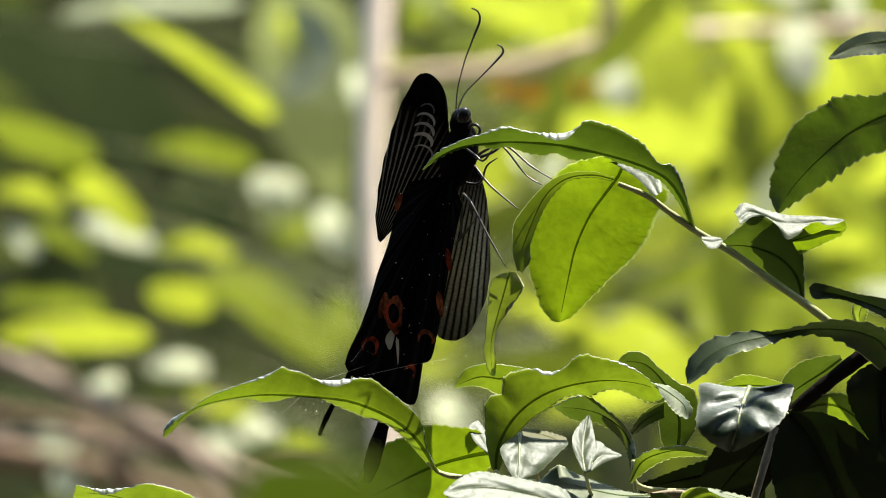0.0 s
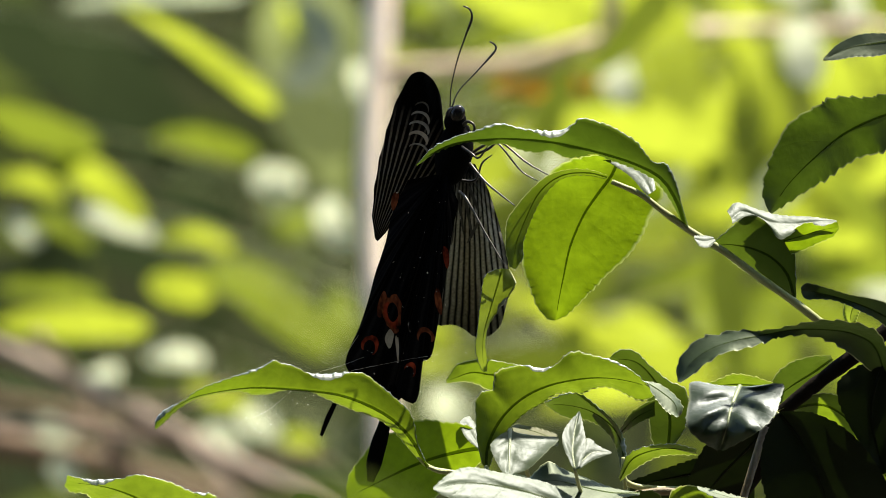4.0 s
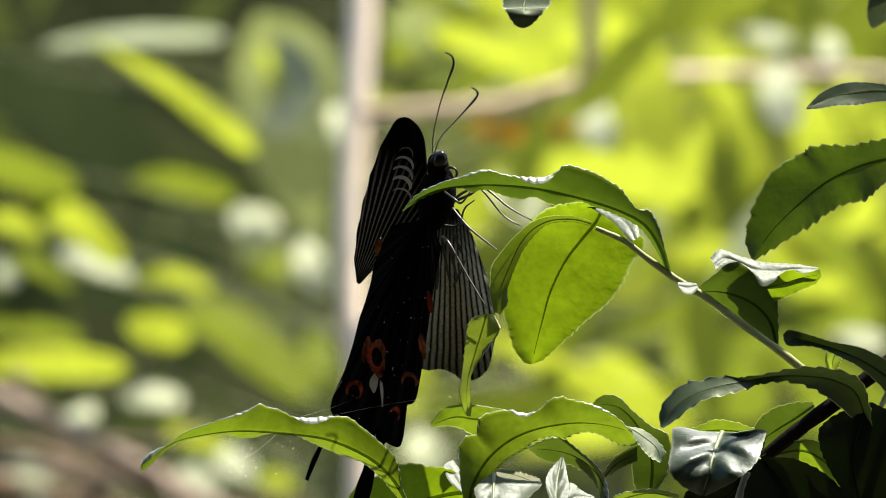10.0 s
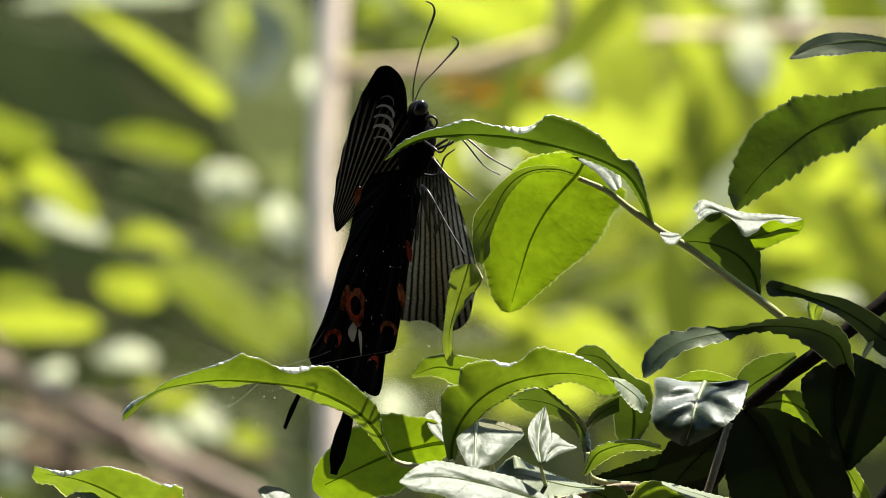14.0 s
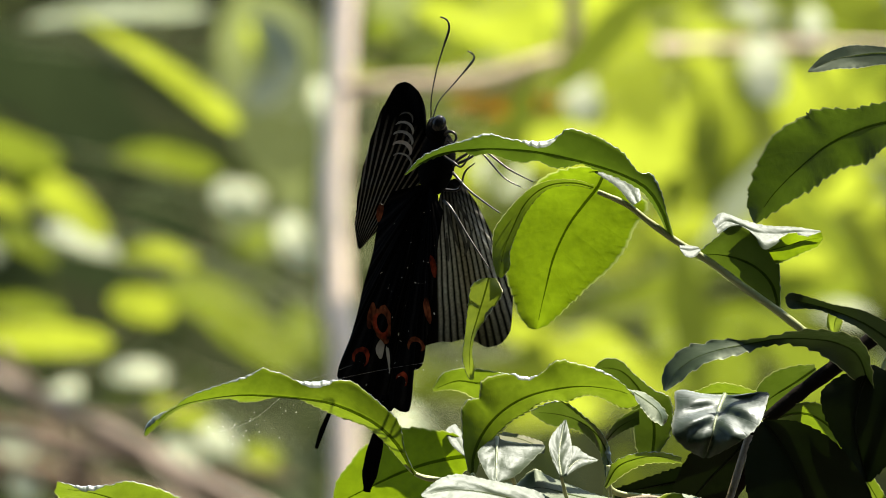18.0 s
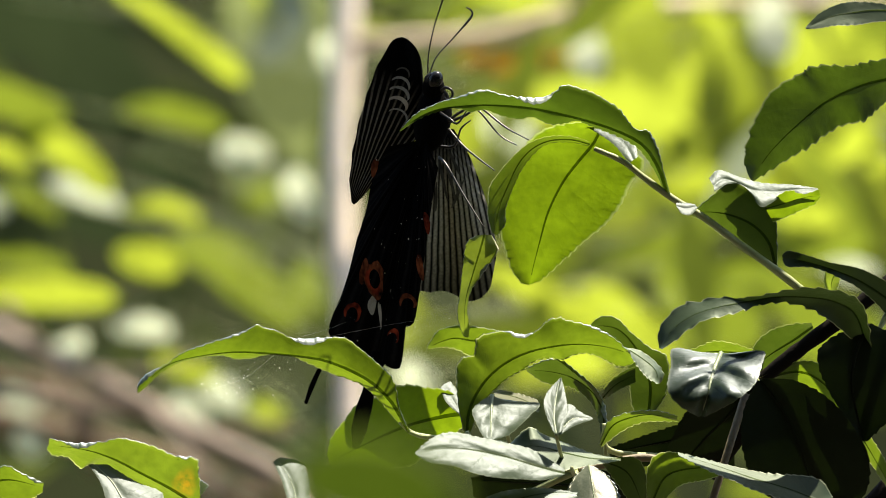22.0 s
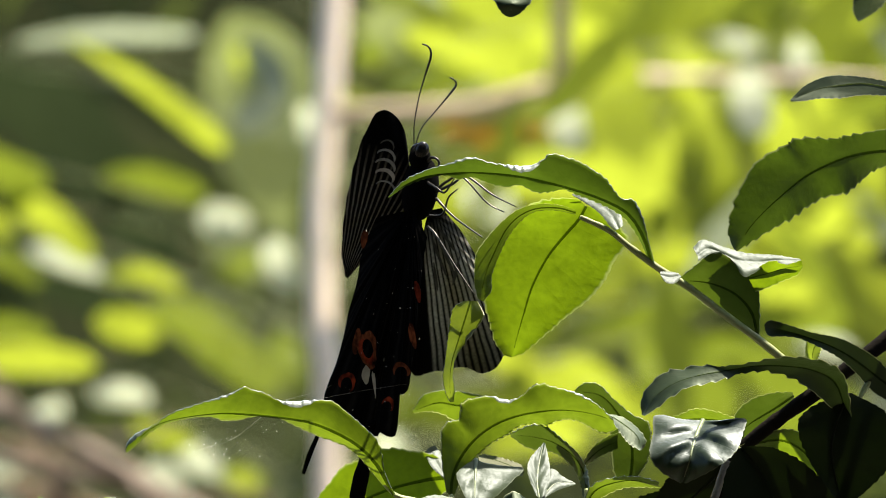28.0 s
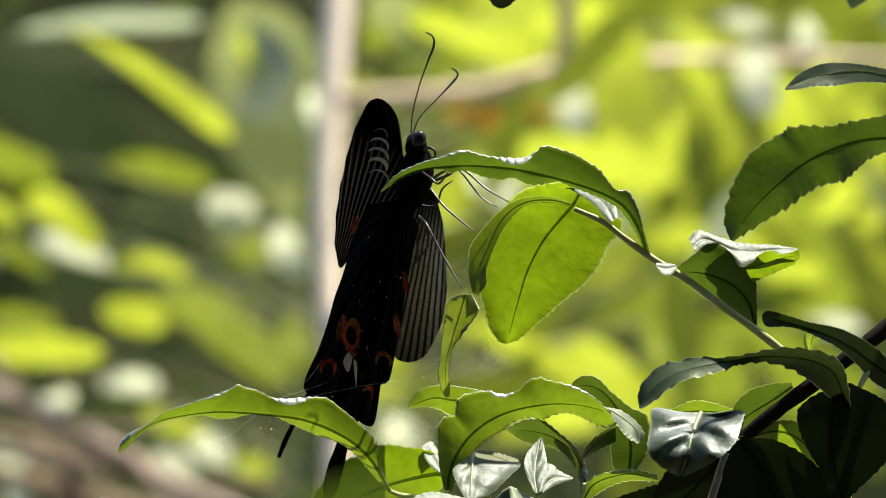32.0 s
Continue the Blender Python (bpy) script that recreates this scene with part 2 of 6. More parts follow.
CHITIN_GREY = plain_material("grey_chitin", (0.025, 0.025, 0.022), (0.08, 0.077, 0.07), 0.4, 1500, 0.2, 0.0002)
RED = scale_material("red_scales", (0.42, 0.058, 0.024), 0.8)
RED_DULL = scale_material("dull_red_scales", (0.31, 0.085, 0.034), 0.8)
WHITE_SCALES = plain_material("white_scales", (0.28, 0.24, 0.18), (0.58, 0.52, 0.44), 0.7, 2500, 0.4, 0.0002)
GREY_SCALES = plain_material("grey_scales", (0.16, 0.155, 0.135), (0.42, 0.41, 0.36), 0.8, 2500, 0.4, 0.0002, spec=0.1)
DIM_SCALES = plain_material("dim_scales", (0.05, 0.048, 0.042), (0.12, 0.116, 0.10), 0.8, 2500, 0.4, 0.0002, spec=0.1)
SILK = leaf_material("silk", (0.75, 0.75, 0.73), (0.85, 0.85, 0.82), 0.6, 1.0, 0.25, veins=False, lit_rim=0)


def wing_material(name, rays, grey, low, high, band_at=(0.30, 0.45)):
    """Black wing scales with grey dusting between the veins; UV x runs across the streaks, y along them."""
    k = Mat(name)
    uv = k.n("ShaderNodeSeparateXYZ", Vector=k.n("ShaderNodeTexCoord").outputs["UV"])
    a, r = uv.outputs[0], uv.outputs[1]
    fine = k.noise(1800, 4)
    wob = k.math("MULTIPLY", k.math("SUBTRACT", k.noise(140, 2), 0.5), 0.35)
    band = k.math("PINGPONG", k.math("ADD", k.math("MULTIPLY", a, rays), wob), 0.5)
    streak = k.math("MULTIPLY", k.ramp(band, *band_at), k.math("MULTIPLY", k.ramp(r, *low), k.ramp(r, *high)))
    streak = k.math("MULTIPLY", streak, k.math("MULTIPLY", k.ramp(a, 0.0, 0.04), k.ramp(a, 1.0, 0.9)))
    dust = k.ramp(k.noise(1500, 3), 0.3, 0.7)
    fac = k.math("MULTIPLY", streak, k.math("ADD", 0.5, k.math("MULTIPLY", dust, 0.5)))
    col = k.mix(fac, (0.002, 0.002, 0.002, 1), (*grey, 1))
    node = k.n("ShaderNodeBsdfPrincipled", Base_Color=col, Roughness=k.math("ADD", 0.5, k.math("MULTIPLY", fine, 0.2)),
               Normal=k.bump(k.math("ADD", fine, k.math("MULTIPLY", k.ramp(band, 0.0, 0.08), -1.5)), 0.4, 0.0003))
    node.inputs["Specular IOR Level"].default_value = 0.02
    return k.end(node.outputs[0])


FOREWING = wing_material("forewing_scales", 21, (0.26, 0.25, 0.22), (0.12, 0.30), (0.98, 0.70), (0.26, 0.42))
# far wing: streak grey raised to make up for the dim light there
FOREWING_BRIGHT = wing_material("forewing_scales_bright", 13, (0.52, 0.50, 0.43), (0.36, 0.52), (0.94, 0.66), (0.06, 0.34))
HINDWING = wing_material("hindwing_scales", 16, (0.012, 0.011, 0.011), (0.3, 0.5), (1.0, 0.95))

# ---- building helpers ----
ORIGIN = {}


def at(p):
    """Millimetres across, up and away from the middle of the twig, to metres."""
    return Vector((p[0] / 1000, p[2] / 1000, HEIGHT + p[1] / 1000))


def thing(name, origin, label, category, group="", kind=""):
    ob = new(name)
    ob.empty_display_size = 0.01
    ob.location = origin
    ORIGIN[ob] = Vector(origin)
    return tagged(ob, label, category, group, kind)


def part(name, bm, material, parent, label="", origin=None, smooth=True):
    """Link a bmesh, built in world metres, as one mesh under a thing or a part."""
    base = ORIGIN[parent]
    o = Vector(origin) if origin is not None else base
    bmesh.ops.translate(bm, verts=bm.verts, vec=-o)
    me = bpy.data.meshes.new(name)
    bm.to_mesh(me)
    bm.free()
    for p in me.polygons:
        p.use_smooth = smooth
    me.materials.append(material)
    ob = new(name, me)
    ob.parent = parent
    ob.location = o - base
    ORIGIN[ob] = o
    if label:
        ob["label"] = label
    return ob


def spline(points, n):
    """n + 1 evenly spaced places on a smooth curve through the points."""
    p = [Vector(q) for q in points]
    if len(p) == 2:
        p = [p[0], (p[0] + p[1]) / 2, p[1]]
    ext = [2 * p[0] - p[1], *p, 2 * p[-1] - p[-2]]
    fine = []
    for i in range(1, len(ext) - 2):
        a, b, c, d = ext[i - 1:i + 3]
        for j in range(16):
            t = j / 16
            fine.append(0.5 * (2 * b + (c - a) * t + (2 * a - 5 * b + 4 * c - d) * t * t + (3 * b - a - 3 * c + d) * t ** 3))
    fine.append(p[-1])
    run = np.concatenate([[0], np.cumsum([(fine[i + 1] - fine[i]).length for i in range(len(fine) - 1)])])
    arr = np.array([tuple(q) for q in fine])
    want = np.linspace(0, run[-1], n + 1)
    return [Vector(q) for q in np.stack([np.interp(want, run, arr[:, i]) for i in range(3)], 1)]


def ease(values, s):
    """A value that glides through evenly spaced values as s goes from 0 to 1."""
    if not isinstance(values, (tuple, list)):
        return values
    x = s * (len(values) - 1)
    i = min(int(x), len(values) - 2)
    t = x - i
    t = t * t * (3 - 2 * t)
    return values[i] * (1 - t) + values[i + 1] * t


def tube(points, radii, sides=8, n=None, knots=0.0, seed=0):
    """A tapered round stem along a curve, in world metres."""
    n = n or max(6, 5 * len(points))
    path = spline(points, n)
    rnd = random.Random(seed)
    bm = bmesh.new()
    rings = []
    for i, p in enumerate(path):
        t = (path[min(i + 1, n)] - path[max(i - 1, 0)]).normalized()
        side = t.cross(Vector((0.3, 1, 0.2))).normalized()
        up = side.cross(t)
        r = ease(radii, i / n) * (1 + knots * (rnd.random() - 0.5))
        rings.append([bm.verts.new(p + r * (math.cos(a) * side + math.sin(a) * up)) for a in (2 * math.pi * j / sides for j in range(sides))])
    for a, b in zip(rings, rings[1:]):
        for j in range(sides):
            bm.faces.new((a[j], a[(j + 1) % sides], b[(j + 1) % sides], b[j]))
    bm.faces.new(rings[0][::-1])
    bm.faces.new(rings[-1])
    return bm


def stem(name, parent, points, radii, material, sides=8, label="", knots=0.15):
    """points in millimetres, radii in millimetres."""
    rr = [r / 1000 for r in radii] if isinstance(radii, (tuple, list)) else radii / 1000
    return part(name, tube([at(p) for p in points], rr, sides, None, knots, len(points)), material, parent, label)


def blade(mid, w, tl, tr, shape=(0.62, 0.6), rows=None, cols=6, teeth=0.7, count=None, rim_l=0, rim_r=0, curl=0, wave=0.0, waves=3.0, seed=0, base=0.04):
    """A leaf blade: a midrib curve and two halves of half-width w that tilt about it (0: flat to the
    viewer, 90: its edge comes forward, -90: it goes back); rim: a further bend of the outer rim."""
    wl, wr = w if isinstance(w, tuple) else (w, w)
    long = sum((Vector(b) - Vector(a)).length for a, b in zip(mid, mid[1:]))
    count = count or max(8, round(long / 2.4))
    rows = rows or min(170, 4 * count)
    path = spline([at(p) for p in mid], rows)
    rnd = random.Random(seed)
    size = [0.5 + rnd.random() for _ in range(count + 2)]
    phase = rnd.random() * 6.28
    peak = shape[0] / (shape[0] + shape[1])
    top = peak ** shape[0] * (1 - peak) ** shape[1]
    bm = bmesh.new()
    uv = bm.loops.layers.uv.new("uv")
    grid, coords = [], {}
    for i, p in enumerate(path):
        s = i / rows
        t = path[min(i + 1, rows)] - path[max(i - 1, 0)]
        flat = Vector((t.x, 0, t.z))
        flat = flat.normalized() if flat.length > 1e-7 else Vector((1, 0, 0))
        n = Vector((-flat.z, 0, flat.x))
        q = min(max((s - base) / (1 - base), 0), 1)
        full = max(q ** shape[0] * (1 - q) ** shape[1] / top, 0.012)
        beat = s * count
        jag = teeth / 1000 * size[int(beat)] * ((beat % 1.0) ** 1.3 - 0.4) * (1 if 0.08 < s < 0.97 else 0)
        row = [None] * (2 * cols + 1)
        row[cols] = bm.verts.new(p)
        coords[row[cols]] = (s, 0.5)
        for sign, tilt, rim, half in ((1, tl, rim_l, wl), (-1, tr, rim_r, wr)):
            width = half / 1000 * full * (1 + 0.045 * math.sin(s * 23 + phase * (2 + sign)) * (teeth > 0))
            a0, r0, q = ease(tilt, s), ease(rim, s), Vector(p)
            for j in range(1, cols + 1):
                r = j / cols
                a = radians(a0 + curl * r + (r0 * ((r - 0.55) / 0.45) ** 1.5 if r > 0.55 else 0) + wave * r * math.sin(6.283 * waves * s + phase + sign))
                step = width / cols + (jag if j == cols else 0)
                q = q + step * (math.cos(a) * sign * n - math.sin(a) * Vector((0, 1, 0)))
                v = bm.verts.new(q)
                row[cols + sign * j] = v
                coords[v] = (s, 0.5 + sign * r / 2)
        grid.append(row)
    for a, b in zip(grid, grid[1:]):
        for j in range(2 * cols):
            f = bm.faces.new((a[j], a[j + 1], b[j + 1], b[j]))
            for loop in f.loops:
                loop[uv].uv = coords[loop.vert]
    return bm, path


def leaf(parent, mid, w, tl=0, tr=0, material=None, rib=None, label="", name="leaf", rib_r=0.6, hinge=None, **more):
    """A leaf with its midrib as a part of its own."""
    bm, path = blade(mid, w, tl, tr, seed=int(abs(mid[0][0] * 7 + mid[0][1] * 13)), **more)
    ob = part(name, bm, material or TEA, parent, label, origin=hinge)
    if rib_r:
        n = int(len(path) * 0.94)
        bm = tube(path[:n:3], [rib_r / 1000, rib_r * 0.7 / 1000, rib_r * 0.25 / 1000], 6, 22)
        part("midrib", bm, rib or RIB, ob)
    return ob


def loft(parent, rib, left, right, material=None, label="", name="leaf", rib_mat=None, rib_r=0.5, teeth=0.42, count=None, bulge=0.0,
         rim_l=0.0, rim_r=0.0, folds_l=(), folds_r=(), quilt=0.0, wave=0.35, hinge=None, cols=7):
    """A leaf skinned between three curves from its base to its tip: the midrib and its two margins, in millimetres.
    The margins are toothed; rim: a narrow turned-over hem; folds: (middle, reach, height), where the hem widens into a flap
    that shows the upper face; bulge: each half swells towards the viewer; quilt: swelling between the side veins; wave: slow unevenness of the blade."""
    ribs, edges = spline([at(p) for p in rib], 8), ([at(p) for p in left], [at(p) for p in right])
    long = sum((b - a).length for a, b in zip(ribs, ribs[1:])) * 1000
    count = count or max(7, round(long / 2.1))
    rows = min(260, 8 * count)
    mid = spline([at(p) for p in rib], rows)
    seed = int(abs(rib[0][0] * 7 + rib[0][1] * 13))
    rnd = random.Random(seed)
    bm = bmesh.new()
    uv = bm.loops.layers.uv.new("uv")
    coords, near = {}, Vector((0, -1, 0))
    spine = []
    for i, p in enumerate(mid):
        v = bm.verts.new(p)
        coords[v] = (i / rows, 0.5)
        spine.append(v)
    for sign, edge, rim, folds in ((1, edges[0], rim_l, folds_l), (-1, edges[1], rim_r, folds_r)):
        edge = spline(edge, rows)
        size = [0.25 + 1.1 * rnd.random() for _ in range(count + 3)]
        shift = [0.35 * (rnd.random() - 0.5) for _ in range(count + 3)]
        hem = 4 if rim or folds else 0
        prev = None
        for i, e in enumerate(edge):
            s = i / rows
            out = e - mid[i]
            wide = out.length
            along = edge[min(i + 1, rows)] - edge[max(i - 1, 0)]
            side = along.cross(near)
            side = side.normalized() if side.length > 1e-9 else Vector((0, 0, 1))
            out = side if side.dot(out) >= 0 else -side
            beat = s * count + shift[int(s * count)]
            beat = max(0.0, beat)
            step = beat % 1.0
            saw = step / 0.78 if step < 0.78 else (1 - step) / 0.22
            jag = out * teeth / 1000 * size[int(beat)] * (saw - 0.45) * min(1, max(0, (s - 0.04) / 0.08), max(0, (0.99 - s) / 0.05))
            plain, e = e, e + jag
            line = [spine[i]]
            for j in range(1, cols + 1):
                r = j / cols
                q = mid[i] + (plain - mid[i]) * r + jag * r ** 12 + near * (bulge / 1000 * 4 * r * (1 - r) * min(1, wide * 120))
                if quilt:
                    cell = s * 3.3 - 0.9 * r + 0.15 * sign
                    q = q + near * (quilt / 1000 * (math.sin(math.pi * cell) ** 2 - 0.4) * math.sin(math.pi * min(1, r * 1.15)) * math.sin(math.pi * s) ** 0.6)
                q = q + near * (wave / 1000 * noise.noise(q * 95) * math.sin(math.pi * min(1, r * 1.1)) * min(1, wide * 150))
                v = bm.verts.new(q)
                coords[v] = (s, 0.5 + sign * r / 2)
                line.append(v)
            if hem:
                tall = rim * (0.6 + 0.8 * abs(math.sin(s * 41 + seed)) * abs(math.sin(s * 17 + seed)))
                for c, reach, height in folds:
                    x = (s - c) / reach
                    if abs(x) < 1:
                        tall = max(tall, height * (math.cos(math.pi * x / 2) ** 1.3) + rim * 0.3)
                tall = min(tall / 1000, wide * 0.8) * min(1, max(0, (1 - s) / 0.03))
                q = e
                for j in range(1, hem + 1):
                    a = radians(20 + 40 * (j - 1) / (hem - 1))
                    q = q + tall / hem * 1.3 * (near * math.cos(a) - out * math.sin(a))
                    v = bm.verts.new(q)
                    coords[v] = (s, 0.5 + sign * (0.46 - 0.06 * j / hem))
                    line.append(v)
            if prev:
                for j in range(len(line) - 1):
                    f = bm.faces.new((prev[j], prev[j + 1], line[j + 1], line[j]) if sign > 0 else (prev[j], line[j], line[j + 1], prev[j + 1]))
                    f.material_index = 1 if j >= cols else 0
                    for loop in f.loops:
                        loop[uv].uv = coords[loop.vert]
            prev = line
    ob = part(name, bm, material or TEA, parent, label, origin=hinge)
    ob.data.materials.append(TEA_TOP)
    if rib_r:
        n = int(len(mid) * 0.95)
        part("midrib", tube(mid[:n:4], [rib_r / 1000, rib_r * 0.7 / 1000, rib_r * 0.2 / 1000], 6, 24), rib_mat or RIB, ob)
    return ob


# ---- the large structure ----
def ground_height(x, y):
    return 0.05 * noise.noise(Vector((x * 0.6, y * 0.6, 0))) + 0.4 * noise.noise(Vector((x * 0.04, y * 0.04, 3))) * min(1, max(0, (abs(y) + abs(x) - 3) / 10))


def build_ground():
    bm = bmesh.new()
    steps = [-300, -120, -60, -30, -18, -12] + [i * 0.5 for i in range(-18, 19)] + [12, 18, 30, 60, 120, 300]
    grid = [[bm.verts.new((x, y + 3, ground_height(x, y + 3))) for x in steps] for y in steps]
    for a, b in zip(grid, grid[1:]):
        for j in range(len(steps) - 1):
            bm.faces.new((a[j], a[j + 1], b[j + 1], b[j]))
    me = bpy.data.meshes.new("ground")
    bm.to_mesh(me)
    bm.free()
    for p in me.polygons:
        p.use_smooth = True
    # both litter tones are darkened: canopy shade is put into the colour
    me.materials.append(plain_material("shaded_leaf_litter", (0.02, 0.016, 0.01), (0.055, 0.042, 0.026), 0.85, 40, 1.0, 0.01))
    tagged(new("ground", me), "brown forest floor covered in dry leaf litter", "ground", kind="structure")


build_ground()


def build_backdrop():
    """The dim wooded slope far behind, well out of focus; the sheet glows by itself."""
    k = Mat("glowing_distant_wood")
    co = k.n("ShaderNodeTexCoord").outputs["Object"]
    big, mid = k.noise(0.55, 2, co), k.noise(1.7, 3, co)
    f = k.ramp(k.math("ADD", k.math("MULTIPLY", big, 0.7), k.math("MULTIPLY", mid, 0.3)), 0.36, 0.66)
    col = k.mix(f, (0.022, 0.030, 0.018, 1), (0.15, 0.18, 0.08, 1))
    # brightness set by emission, not by the sun or sky
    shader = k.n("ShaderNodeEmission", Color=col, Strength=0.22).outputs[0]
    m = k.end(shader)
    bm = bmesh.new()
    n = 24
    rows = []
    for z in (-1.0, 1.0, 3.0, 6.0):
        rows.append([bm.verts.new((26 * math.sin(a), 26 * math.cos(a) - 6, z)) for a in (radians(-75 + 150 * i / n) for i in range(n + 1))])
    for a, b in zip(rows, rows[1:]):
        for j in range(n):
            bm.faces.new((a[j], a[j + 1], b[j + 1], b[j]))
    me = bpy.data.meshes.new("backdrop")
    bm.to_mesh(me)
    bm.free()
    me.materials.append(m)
    tagged(new("backdrop", me), "dim green wooded slope far behind the shrub, glowing by itself", "woods", kind="structure")


build_backdrop()


def build_sky_screen():
    """Unseen dark leaf screen, added behind and beside the camera to block sky light."""
    m = plain_material("dark_sky_screen", (0.006, 0.008, 0.005), (0.018, 0.022, 0.012), 0.9, 3, 0.5, 0.05)
    rnd = random.Random(11)
    verts, faces = [], []
    for i in range(8200):
        a, e = radians(rnd.uniform(98, 262)), math.asin(rnd.uniform(-0.40, 0.93))
        r = 3.2 + rnd.uniform(-0.25, 0.35)
        o = Vector((r * math.sin(a) * math.cos(e), -1.0 + r * math.cos(a) * math.cos(e), HEIGHT + r * math.sin(e)))
        d = Vector((rnd.gauss(0, 1), rnd.gauss(0, 1), rnd.gauss(0, 1) - 0.5)).normalized()
        out = (o - Vector((0, -1.0, HEIGHT))).normalized()
        d = (d - d.dot(out) * out * 0.8).normalized()
        s = d.cross(out).normalized()
        long, wide = rnd.uniform(0.10, 0.16), rnd.uniform(0.045, 0.07)
        k = len(verts)
        verts += [o - d * long, o - d * long * 0.2 + s * wide, o + d * long * 0.5 + s * wide * 0.7, o + d * long, o + d * long * 0.5 - s * wide * 0.7, o - d * long * 0.2 - s * wide]
        faces.append(tuple(range(k, k + 6)))
    me = bpy.data.meshes.new("thicket")
    me.from_pydata([tuple(v) for v in verts], [], faces)
    me.materials.append(m)
    tagged(new("thicket", me), "unseen screen of dark leaves added to block sky light", "woods", kind="stuff")


build_sky_screen()


# ---- the tea shrub ----
def build_shrub():
    shrub = thing("tea_shrub", (0.075, 0.03, 0.0), "evergreen tea shrub with toothed glossy leaves, backlit by the sun", "shrub")
    # the woody frame: trunk out of sight below, a dark branch and the arching green twig
    stem("trunk", shrub, [(75, -1300, 30), (80, -900, 34), (70, -500, 26), (77, -200, 14), (67.7, -66, -4), (79.0, -48.6, -4)], (9, 7.5, 5, 3, 1.3, 1.1), BROWN_STEM, 10)
    stem("branch", shrub, [(82.3, -46.3, 10), (92.8, -37.8, 9), (103.3, -30, 8), (116.9, -19.7, 10), (135.4, -5.9, 16)], (1.7, 2.0, 2.1, 2.3, 2.6), DARK_BARK, 10)
    stem("branch", shrub, [(70.8, -71.3, 30), (78.2, -60.5, 24), (83.8, -46.6, 12), (86.8, -42.8, 10)], (2.4, 2.0, 1.6, 1.5), DARK_BARK, 10)
    stem("branch", shrub, [(135.4, -5.9, 16), (143.8, -24.2, 30), (124.6, -70.1, 40), (78.4, -115.4, 30), (76.6, -175.4, 20)], (2.6, 3, 3.4, 4, 4.5), DARK_BARK, 10)
    stem("twig", shrub, [(107.7, -32.2, 6), (98.5, -24.6, 3), (87.9, -16.3, 0), (77.4, -8.8, 0), (68.4, -2.1, 0), (59.4, 3.4, 0), (51.9, 8.8, -1), (45.9, 13.3, -1), (38.4, 16.6, -2)],
         (1.3, 1.25, 1.2, 1.1, 1.05, 1.0, 0.95, 0.85, 0.7), GREEN_STEM, 10)
    stem("twig", shrub, [(33.9, -69.7, 2), (17.4, -63.1, 0), (5.4, -61.3, -2), (-4.3, -60.6, -4), (-9.9, -59.4, -5), (-13.3, -56.4, -6)], (1.1, 1.0, 0.9, 0.8, 0.75, 0.6), GREEN_STEM)
    stem("twig", shrub, [(67.8, -69.8, 6), (52.1, -66.1, 8), (33.9, -69.7, 2)], (1.2, 1.1, 1.0), BROWN_STEM)
    stem("twig", shrub, [(33.9, -69.7, 2), (17.4, -69, 6), (7.7, -63.7, 2), (4.6, -59.1, 0)], (1.0, 0.9, 0.8, 0.6), GREEN_STEM)
    stem("twig", shrub, [(59.8, -66.3, 14), (43.1, -64.3, 10), (41.5, -57.1, 8)], (1.0, 0.9, 0.7), GREEN_STEM)
    stem("twig", shrub, [(118.3, -25.4, 8), (112, -37.4, 2), (116.4, -32.9, 0)], (0.9, 0.6, 0.6), GREEN_STEM)

    # the arching twig: the long leaf over its end, on which the butterfly hangs
    loft(shrub, [(58.2, 3.9, 0), (55.9, 10.6, -2.9), (51.8, 17.1, -5.8), (45.5, 20.8, -8.4), (38.3, 23.3, -9.8), (30, 25.5, -11.3), (21.8, 27.2, -12.7), (14.3, 27.9, -14.2), (5.4, 27.9, -15.6), (-3.6, 26.7, -17.6), (-9.5, 24, -19.8), (-13.5, 21, -22)],
         [(58.8, 4.4, -1), (57, 10.6, -2.7), (55.1, 17.4, -4.4), (52.7, 21.3, -6.1), (49.5, 21.7, -7.7), (47.2, 24.1, -9.3), (45, 27, -10.3), (42, 29, -11.4), (38.2, 31.2, -12.4), (33.7, 32.7, -13.5), (30, 33.4, -14.4), (27, 31.2, -15.3), (24, 30.1, -16.1), (18.8, 30.1, -16.9), (13.6, 30.8, -17.8), (8.3, 32, -18.6), (2.4, 30.2, -19.5), (-3.6, 28.4, -20.3), (-9.5, 25.4, -21.2), (-13.5, 21.1, -22)],
         [(57.7, 3.8, 1), (54.6, 10.4, -1.2), (50.4, 16.3, -3.4), (44.3, 19.9, -5.6), (37.6, 22.4, -6.8), (33.8, 23.9, -7.7), (30.8, 23.3, -8.6), (26.3, 22.9, -9.6), (21.8, 24.8, -10.5), (18.1, 24.2, -11.4), (13.6, 25.1, -12.5), (9.1, 26.7, -13.7), (5.4, 26.1, -15), (1.6, 27.1, -16.3), (-2.1, 26.5, -17.9), (-8, 24.4, -19.4), (-13.4, 20.8, -21)], material=TEA_DEEP, folds_l=((0.585, 0.065, 2.2), (0.76, 0.08, 0.6), (0.17, 0.04, 0.7)), rim_l=0.28, bulge=0.6)
